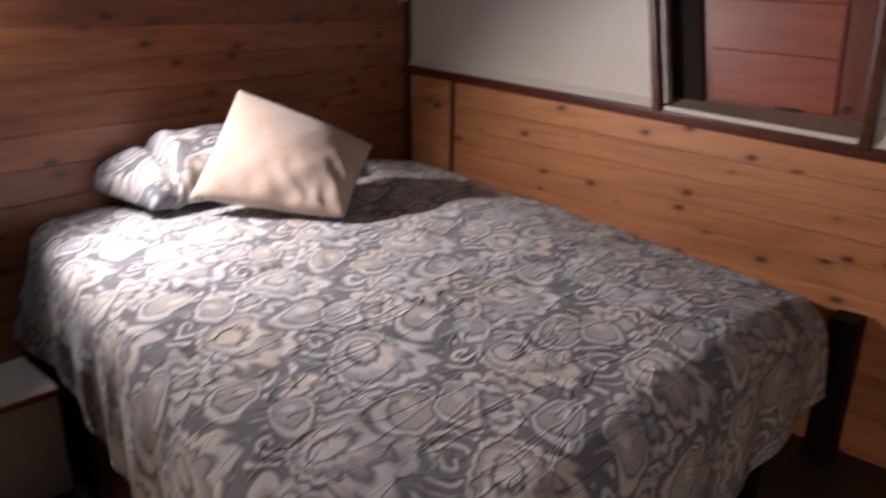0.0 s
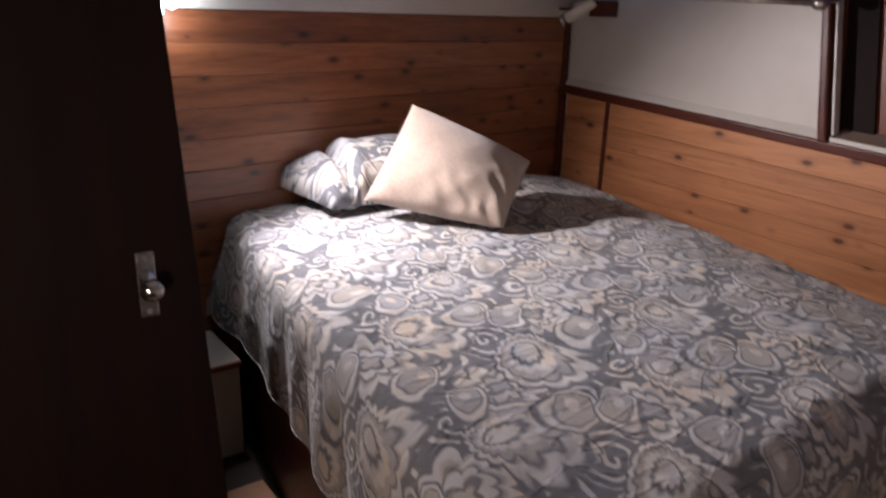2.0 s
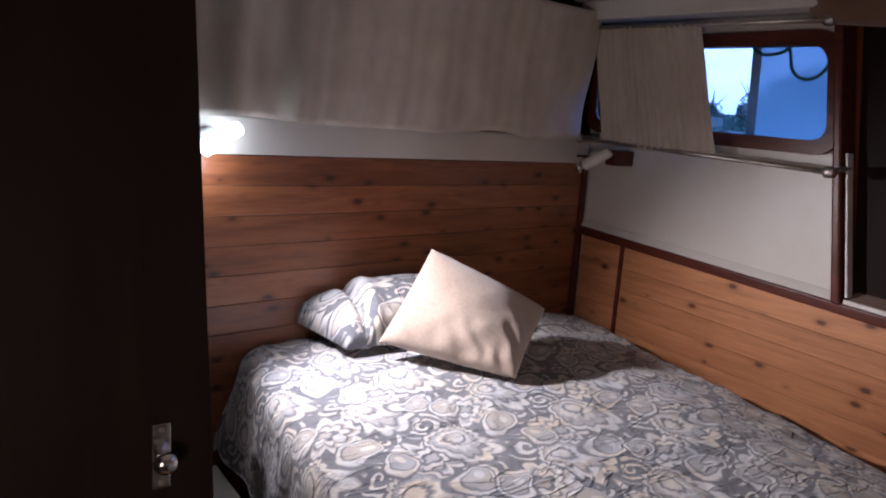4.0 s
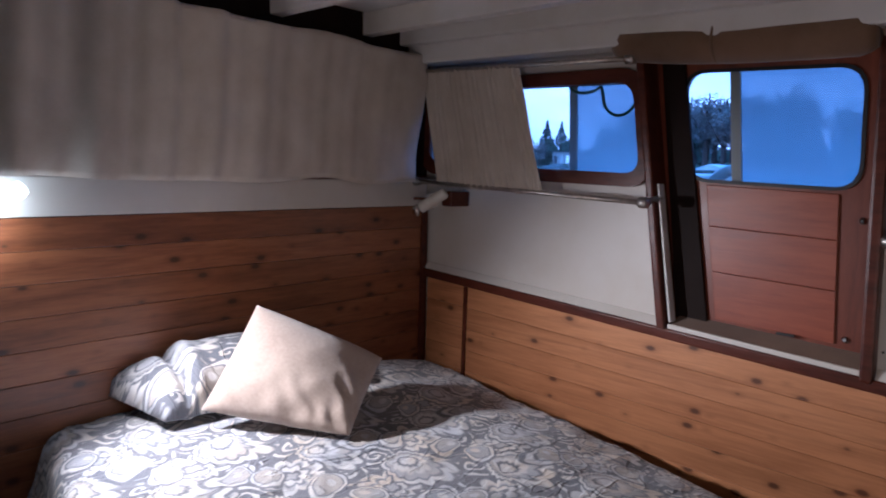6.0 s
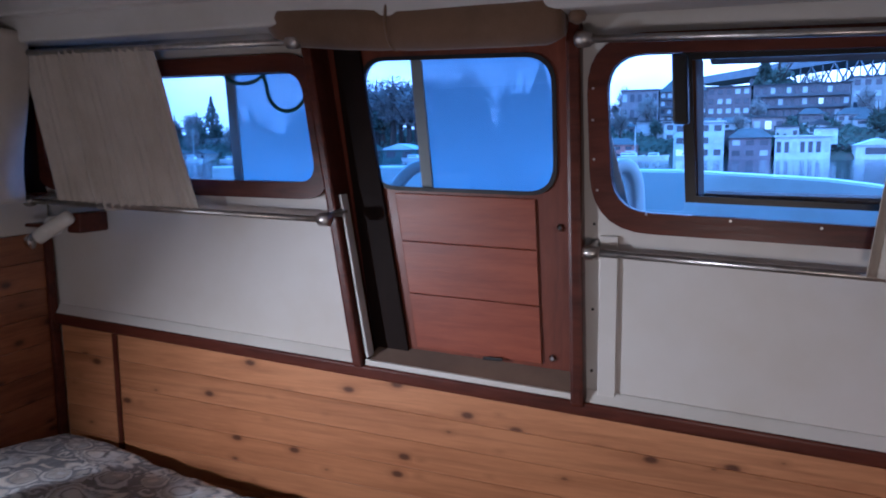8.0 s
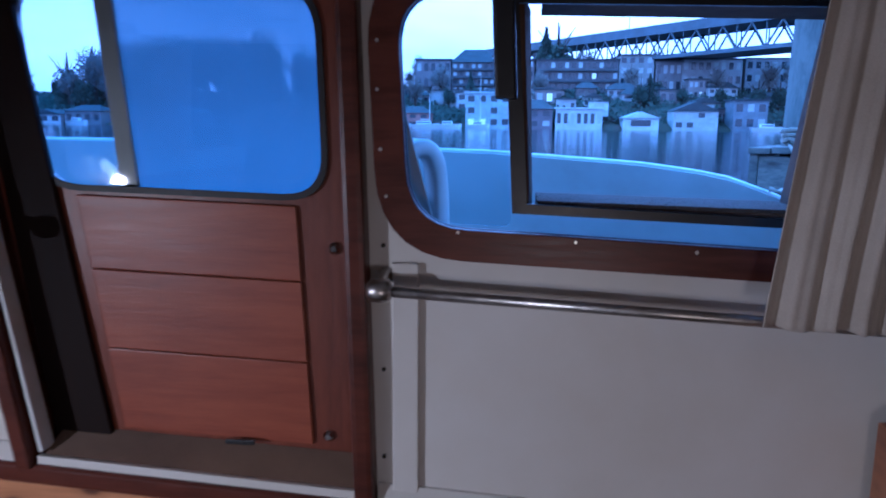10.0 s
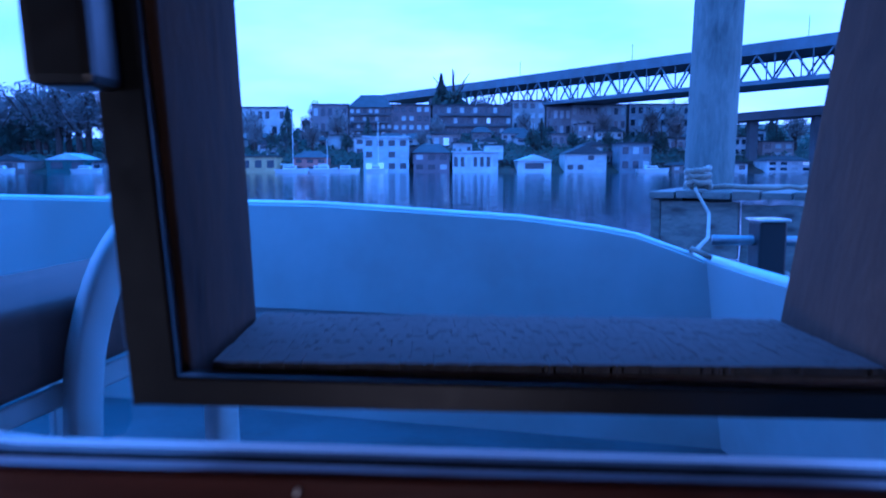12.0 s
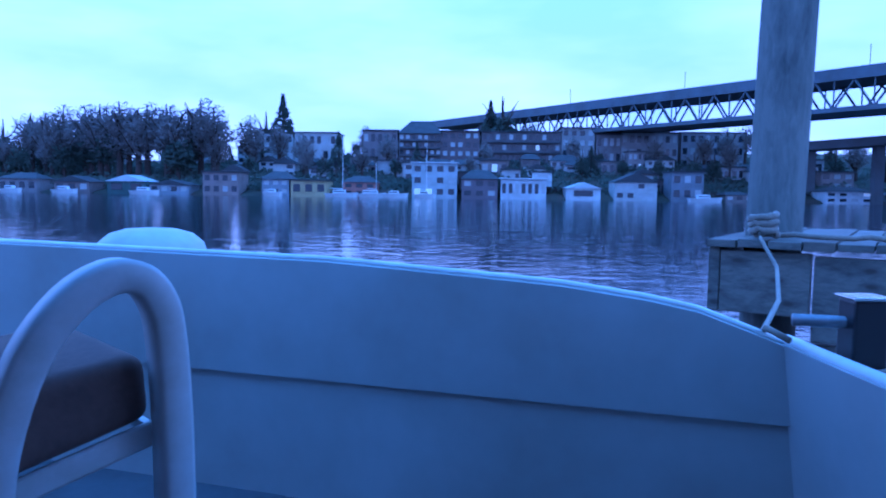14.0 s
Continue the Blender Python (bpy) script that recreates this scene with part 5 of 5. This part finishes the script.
for x, z in ((-150, 12), (-138, 15), (-128, 12), (-78, 14), (-95, 16), (112, 9), (128, 8)):
    house("hillside_house", "pale house half hidden among trees on the hillside", x, x + 8, 252, z - 4, z + 4.5, (0.42, 0.43, 0.44), "gable", 2, 3, 8)


# small houses scattered over the slope
srng = random.Random(31)
for k in range(34):
    x = -70 + 185 * (k + srng.uniform(-0.4, 0.4)) / 34
    y = srng.uniform(216, 242)
    z = hill(x, y)
    w, h = srng.uniform(5, 10), srng.uniform(3.5, 6)
    g = srng.choice((0.5, 0.38, 0.26, 0.16, 0.44))
    house("hillside_house", ("pale" if g > 0.3 else "dull brown") + " small house among trees on the slope", x, x + w, y, z - 0.5, z + h,
          (round(g, 2), round(g * 0.98, 2), round(g * 0.97, 2)) if g > 0.3 else (round(g, 2), round(g * 0.85, 2), round(g * 0.8, 2)), srng.choice(("gable", "hip", "flat")), 2 if h > 4.5 else 1, srng.choice((2, 3, 4)), 6)


for k in range(20):
    x = -142 - 200 * k / 19 + srng.uniform(-2, 2)
    g = srng.choice((0.5, 0.4, 0.3, 0.2))
    low = k % 3 != 2
    house("floating_home" if low else "hillside_house", "low pale house along the western shore" if g > 0.3 else "low dull brown house along the western shore", x, x + srng.uniform(7, 11),
          200 if low else srng.uniform(214, 236), -0.1 if low else hill(x, 225) - 1, (4 if low else hill(x, 225) + 4.5), (g, round(g * 0.97, 2), round(g * 0.94, 2)), ("gable", "hip", "flat")[k % 3], 1, 3, 7)


# sailing and motor boats
def boat(x, y, length, mast):
    t = thing("sailing_boat" if mast else "motor_boat", "white moored boat with a bare mast" if mast else "white moored motor boat", "boat", "moored boats", at=(x, y, -0.3))
    bm = bmesh.new()
    rows = []
    for k in range(9):
        u = k / 8
        w = 1.4 * math.sin(math.pi * min(1, 0.18 + 0.82 * (1 - u) ** 0.8) * 0.5) if u < 1 else 0.02
        xx = (u - 0.5) * length
        rows.append([bm.verts.new(p) for p in ((xx * 0.92, -w * 0.6, 0), (xx, -w, 1.0 + 0.3 * u * u), (xx, w, 1.0 + 0.3 * u * u), (xx * 0.92, w * 0.6, 0))])
    for a, b in zip(rows, rows[1:]):
        for k in range(4):
            bm.faces.new((a[k], a[(k + 1) % 4], b[(k + 1) % 4], b[k]))
    bm.faces.new(rows[0][::-1])
    bm.faces.new(rows[-1])
    part("hull", bm, WHITE_PLASTIC, t)
    part("cabin", block(-length * 0.25, length * 0.12, -0.8, 0.8, 0.95, 1.9, 0.15), WHITE_PLASTIC, t)
    part("window", block(-length * 0.22, length * 0.09, -0.83, -0.79, 1.35, 1.65), DARKGLASS, t)
    if mast:
        part("mast", tube([(0.3, 0, 1.0), (0.3, 0, mast)], 0.09, 6), WHITE_PLASTIC, t)
        part("boom", tube([(0.3, 0, 2.2), (-length * 0.35, 0, 2.3)], 0.12, 6), ROOF_PALE, t)


for x, ln, mast in ((-31.5, 9, 13.5), (-22.5, 6, 9), (-17, 7, 0), (-9, 6, 13.5), (-50, 5, 0), (65, 9, 0), (-85, 8, 0), (-107, 7, 0), (-122, 6, 0), (-24.5, 5, 0), (-150, 9, 0), (-166, 8, 11), (-181, 7, 0), (-205, 9, 0), (-222, 7, 10), (-238, 8, 0)):
    boat(x, 194.5, ln, mast)


# ---- trees ----
def tree(kind, seed):
    rng = random.Random(seed)
    t = thing("tree", "dark evergreen tree on the far shore" if kind == "fir" else "bare winter tree on the far shore" if kind == "bare" else "dark leafy bush on the far shore", "tree", "far shore trees")
    trunk = tube([(0, 0, -2), (0.15, 0, 3), (0.1, 0.1, 7), (0, 0, 10)], [0.5, 0.4, 0.25, 0.08], 7)
    if kind != "fir":
        for k in range(9):
            a, z = rng.uniform(0, 6.28), rng.uniform(2.5, 6)
            r = rng.uniform(2, 3.6)
            join(trunk, tube([(0.1, 0, z), (math.cos(a) * r * 0.5, math.sin(a) * r * 0.5, z + r * 0.6), (math.cos(a) * r, math.sin(a) * r, z + r * 1.2)], [0.16, 0.1, 0.04], 5))
    part("trunk", trunk, BARK, t)
    verts, faces = [], []
    count = {"fir": 1100, "bare": 1500, "bush": 1000}[kind]
    for k in range(count):
        if kind == "fir":
            h = rng.random() ** 0.8
            tier = 0.65 + 0.35 * abs(math.sin(h * 16 + seed))
            r = (1 - h) ** 1.2 * 4.6 * tier * rng.uniform(0.35, 1) + 0.06
            a = rng.uniform(0, 6.28)
            c = Vector((r * math.cos(a), r * math.sin(a), 1.0 + h * 9.8 - 0.15 * r))
            s = rng.uniform(0.2, 0.45) * (1.15 - 0.6 * h)
        else:
            d = Vector((rng.gauss(0, 1), rng.gauss(0, 1), rng.gauss(0, 1))).normalized()
            lob = 0.8 + 0.5 * noise.noise(d * 1.6 + Vector((seed, 0, 0)))
            rr = rng.random() ** 0.45 * lob
            c = Vector((d.x * 3.2 * rr, d.y * 3.2 * rr, (6.2 if kind == "bare" else 4.2) + d.z * (4.0 if kind == "bare" else 3.6) * rr))
            s = rng.uniform(0.10, 0.22) if kind == "bare" else rng.uniform(0.2, 0.45)
        u = Vector((rng.gauss(0, 1), rng.gauss(0, 1), rng.gauss(0, 0.6))).normalized()
        w = u.orthogonal().normalized()
        ln = s * (2.6 if kind == "bare" else 1.3)
        i = len(verts)
        verts += [tuple(c - u * ln), tuple(c + w * s * 0.6), tuple(c + u * ln), tuple(c - w * s * 0.6)]
        faces.append((i, i + 1, i + 2, i + 3))
    me = bpy.data.meshes.new("crown")
    me.from_pydata(verts, [], faces)
    me.materials.append(LEAF if kind != "bare" else TWIG)
    o = new("crown", me)
    o.parent = t
    return t


protos = {k: [tree(k, s) for s in ss] for k, ss in (("fir", (1, 2)), ("bare", (3, 4)), ("bush", (5, 6)))}
PLACES = [("bare", -100, 246, 15), ("bare", -72, 250, 9), ("bare", -70, 254, 10), ("bush", -132, 246, 12), ("bare", -124, 248, 13), ("bush", -143, 244, 14), ("bush", -158, 248, 13), ("bare", -46, 262, 8), ("bare", -38, 262, 8), ("bare", 100, 244, 12), ("bush", 110, 250, 10), ("bush", 122, 246, 10), ("fir", -150, 250, 17), ("fir", -153, 256, 14), ("bare", -138, 252, 9), ("fir", -63, 256, 23), ("bush", -69, 256, 19), ("fir", -52, 258, 9), ("bush", 14, 262, 23), ("fir", 10, 262, 20), ("fir", -84, 262, 7),
          ("bush", -112, 228, 21), ("bare", -107, 226, 24), ("bare", -105, 228, 21), ("bare", -100, 224, 22), ("bare", -98, 226, 23), ("bare", -92, 226, 23), ("bare", -90, 224, 22), ("bush", -86, 228, 22), ("bare", -82, 228, 24), ("bush", -87, 222, 18), ("bare", -77, 226, 22), ("bush", -118, 230, 21), ("bare", -120, 230, 22), ("bare", -114, 228, 23),
          ("bush", -125, 226, 14), ("bare", -130, 228, 16), ("bush", -138, 224, 13), ("fir", -126, 240, 18), ("bare", -75, 224, 14), ("fir", -38, 226, 13), ("bare", -30, 222, 10), ("bush", -20, 224, 8), ("bush", -42, 222, 9), ("bare", -48, 226, 10),
          ("bush", 37, 224, 9), ("fir", 40, 226, 9), ("bush", 60, 224, 8), ("bush", 70, 222, 9), ("bush", 76, 222, 9), ("bare", 82, 226, 11), ("bush", 90, 222, 9), ("bare", 97, 226, 12), ("bush", 104, 226, 10), ("bush", 112, 222, 11), ("bare", 120, 226, 13),
          ("bush", 128, 224, 12), ("bare", -17, 265, 10), ("bare", -9, 266, 10), ("bush", -66, 226, 9), ("bush", 50, 228, 7), ("bush", 27, 222, 6), ("bush", 15, 222, 6), ("bare", 3, 224, 7), ("bush", 140, 230, 12), ("bare", -145, 228, 13), ("bush", -160, 226, 14), ("bare", -33, 256, 13), ("bare", 24, 262, 14), ("bare", 70, 264, 12), ("bare", 58, 262, 12), ("bare", -50, 230, 13), ("bush", 49, 262, 14), ("bare", 46, 258, 13), ("bare", 96, 252, 14), ("bare", -128, 232, 22), ("bare", -140, 234, 20), ("bare", -134, 232, 20), ("bush", -148, 232, 18), ("bare", -68, 234, 18), ("bare", -60, 240, 15), ("bare", -24, 236, 12), ("bare", 36, 238, 11), ("bare", 62, 238, 10), ("fir", -14, 232, 9), ("bare", 8, 238, 9), ("bush", 44, 236, 8), ("bare", 86, 240, 14), ("bare", 78, 238, 12)]
trng = random.Random(8)
# the shore goes on towards the west: mixed trees, thinning out
for k in range(64):
    x = -165 - 190 * k / 63 + trng.uniform(-3, 3)
    PLACES.append((("bush", "bare", "fir", "bush")[k % 4], x, trng.uniform(212, 256), trng.uniform(9, 15) * (1.25 if k % 4 == 2 else 1.0)))
for i, (kind, x, y, h) in enumerate(PLACES):
    p = protos[kind][i % 2]
    copy_thing(p, Matrix.Translation((x, y, hill(x, y) - 0.3)) @ Matrix.Rotation(trng.uniform(0, 6.28), 4, "Z") @ Matrix.Scale(h / 10.0, 4))
for ps in protos.values():
    for p in ps:
        for c in list(p.children):
            bpy.data.objects.remove(c)
        bpy.data.objects.remove(p)

# undergrowth over the slope, one mass
rng = random.Random(21)
verts, faces = [], []
for k in range(22000):
    x, y = rng.uniform(-370, 160), 206 + 70 * rng.random() ** 1.3
    c = Vector((x, y, hill(x, y) + rng.uniform(0, 3.4) * (0.5 + 0.5 * noise.noise((x / 9, y / 9, 1)))))
    u = Vector((rng.gauss(0, 1), rng.gauss(0, 1), rng.gauss(0, 1))).normalized()
    w = u.orthogonal().normalized()
    s = rng.uniform(0.4, 1.1)
    i = len(verts)
    verts += [tuple(c - u * s), tuple(c + w * s * 0.7), tuple(c + u * s), tuple(c - w * s * 0.7)]
    faces.append((i, i + 1, i + 2, i + 3))
me = bpy.data.meshes.new("undergrowth")
me.from_pydata(verts, [], faces)
me.materials.append(LEAF)
tagged(new("undergrowth", me), "dark shrubs covering the far hillside", "shrubs", kind="stuff")

# ---- the steel bridge ----
STEELWORK = paint("bridge_steel", (0.13, 0.14, 0.16), 0.6, 0.15, 0.2, 0.0, 1.0)
CONCRETE = paint("bridge_deck", (0.12, 0.12, 0.13), 0.8, 0.15, 0.2, 0.0, 1.0)
bridge = thing("bridge", "dark steel truss bridge high over the lake", "bridge")
BA, BB = Vector((-22, 345, 31.0)), Vector((150, 132, 33.2))
bd = (BB - BA)
bl_ = bd.length
bu = bd.normalized()
bs = bu.cross(Vector((0, 0, 1))).normalized()


def span(s0, s1, side0, side1, z0, z1):
    pts = []
    for z in (z0, z1):
        for s, o in ((s0, side0), (s1, side0), (s1, side1), (s0, side1)):
            p = BA + bu * s + bs * o
            pts.append((p.x, p.y, p.z + z))
    return solid(pts)


part("deck", span(16, bl_, -8, 8, -1.4, 0.6), CONCRETE, bridge)
part("fascia", span(16, bl_, -8.4, -8.05, -2.0, 1.0), STEELWORK, bridge)
part("fascia", span(16, bl_, 8.05, 8.4, -2.0, 1.0), STEELWORK, bridge)
lo = -9.2
part("lower_chord", span(60, bl_, -8.3, -7.3, lo - 0.6, lo + 0.6), STEELWORK, bridge)
part("lower_chord", span(60, bl_, 7.3, 8.3, lo - 0.6, lo + 0.6), STEELWORK, bridge)
part("lower_deck", span(60, bl_, -7.2, 7.2, lo - 0.2, lo + 0.1), STEELWORK, bridge)
for side in (-7.8, 7.8):
    k = 60.0
    while k < bl_ - 9:
        pa, pb, pc = (BA + bu * q + bs * side for q in (k, k + 4.8, k + 9.6))
        up, dn = Vector((0, 0, -2.0)), Vector((0, 0, lo))
        part("diagonal", tube([pa + dn, pb + up], 0.32, 5), STEELWORK, bridge)
        part("diagonal", tube([pb + up, pc + dn], 0.32, 5), STEELWORK, bridge)
        part("post", tube([pa + dn, pa + up], 0.22, 5), STEELWORK, bridge)
        k += 9.6
for s in (52, 225):
    part("pier", span(s, s + 3, -6, 6, -36, lo if s > 55 else -2.6), CONCRETE, bridge)
part("sign", span(168, 169, -9.5, -8.5, 1.6, 4.2), STEELWORK, bridge)
for s in (90, 140, 196, 240):
    part("lamp_post", tube([BA + bu * s + bs * -7.5 + Vector((0, 0, 0.6)), BA + bu * s + bs * -7.5 + Vector((0, 0, 9))], 0.1, 5), STEELWORK, bridge)
low = thing("low_bridge", "dark low viaduct beyond the far shore", "bridge")
p0, p1 = Vector((92, 215, 15.5)), Vector((170, 150, 20.5))
dv = (p1 - p0).normalized()
sv = dv.cross(Vector((0, 0, 1))).normalized() * 5
pts = [p + sv * s for p, s in ((p0, -1), (p1, -1), (p1, 1), (p0, 1))]
part("deck", solid([(p.x, p.y, p.z - 1.6) for p in pts] + [(p.x, p.y, p.z + 0.8) for p in pts]), CONCRETE, low)
for k in range(6):
    c = p0.lerp(p1, (k + 0.5) / 6)
    part("pier", block(c.x - 1.2, c.x + 1.2, c.y - 1.2, c.y + 1.2, -1.0, c.z - 1.62), CONCRETE, low)

# ---- pine planks, last ----
def plank_w(x0, x1, za, zb, name="plank"):
    """A plank on the window wall between two heights measured at x = 0, falling with the trim."""
    k = (za - 0.35) / 0.56
    sa, sb = DROP * max(0.15, k), DROP * max(0.15, (zb - 0.35) / 0.56)
    return part(name, solid([(x0, -0.004, za + sa * x0), (x1, -0.004, za + sa * x1), (x1, 0.0105, za + sa * x1), (x0, 0.0105, za + sa * x0),
                             (x0, -0.004, zb + sb * x0 - 0.0008), (x1, -0.004, zb + sb * x1 - 0.0008), (x1, 0.0105, zb + sb * x1 - 0.0008), (x0, 0.0105, zb + sb * x0 - 0.0008)], 0.0018, 1), PINE_W, wall)


levels = [-0.158, 0.0, 0.15, 0.30, 0.402, 0.504, 0.606, 0.708, 0.81, 0.912]
for za, zb in zip(levels, levels[1:]):
    plank_w(0.036, 0.282, za, zb)
    plank_w(0.304, 4.2, za, zb)
part("divider", block(0.283, 0.303, -0.010, 0.0105, FLOOR_Z, 0.894, 0.003), MAHOG, wall)
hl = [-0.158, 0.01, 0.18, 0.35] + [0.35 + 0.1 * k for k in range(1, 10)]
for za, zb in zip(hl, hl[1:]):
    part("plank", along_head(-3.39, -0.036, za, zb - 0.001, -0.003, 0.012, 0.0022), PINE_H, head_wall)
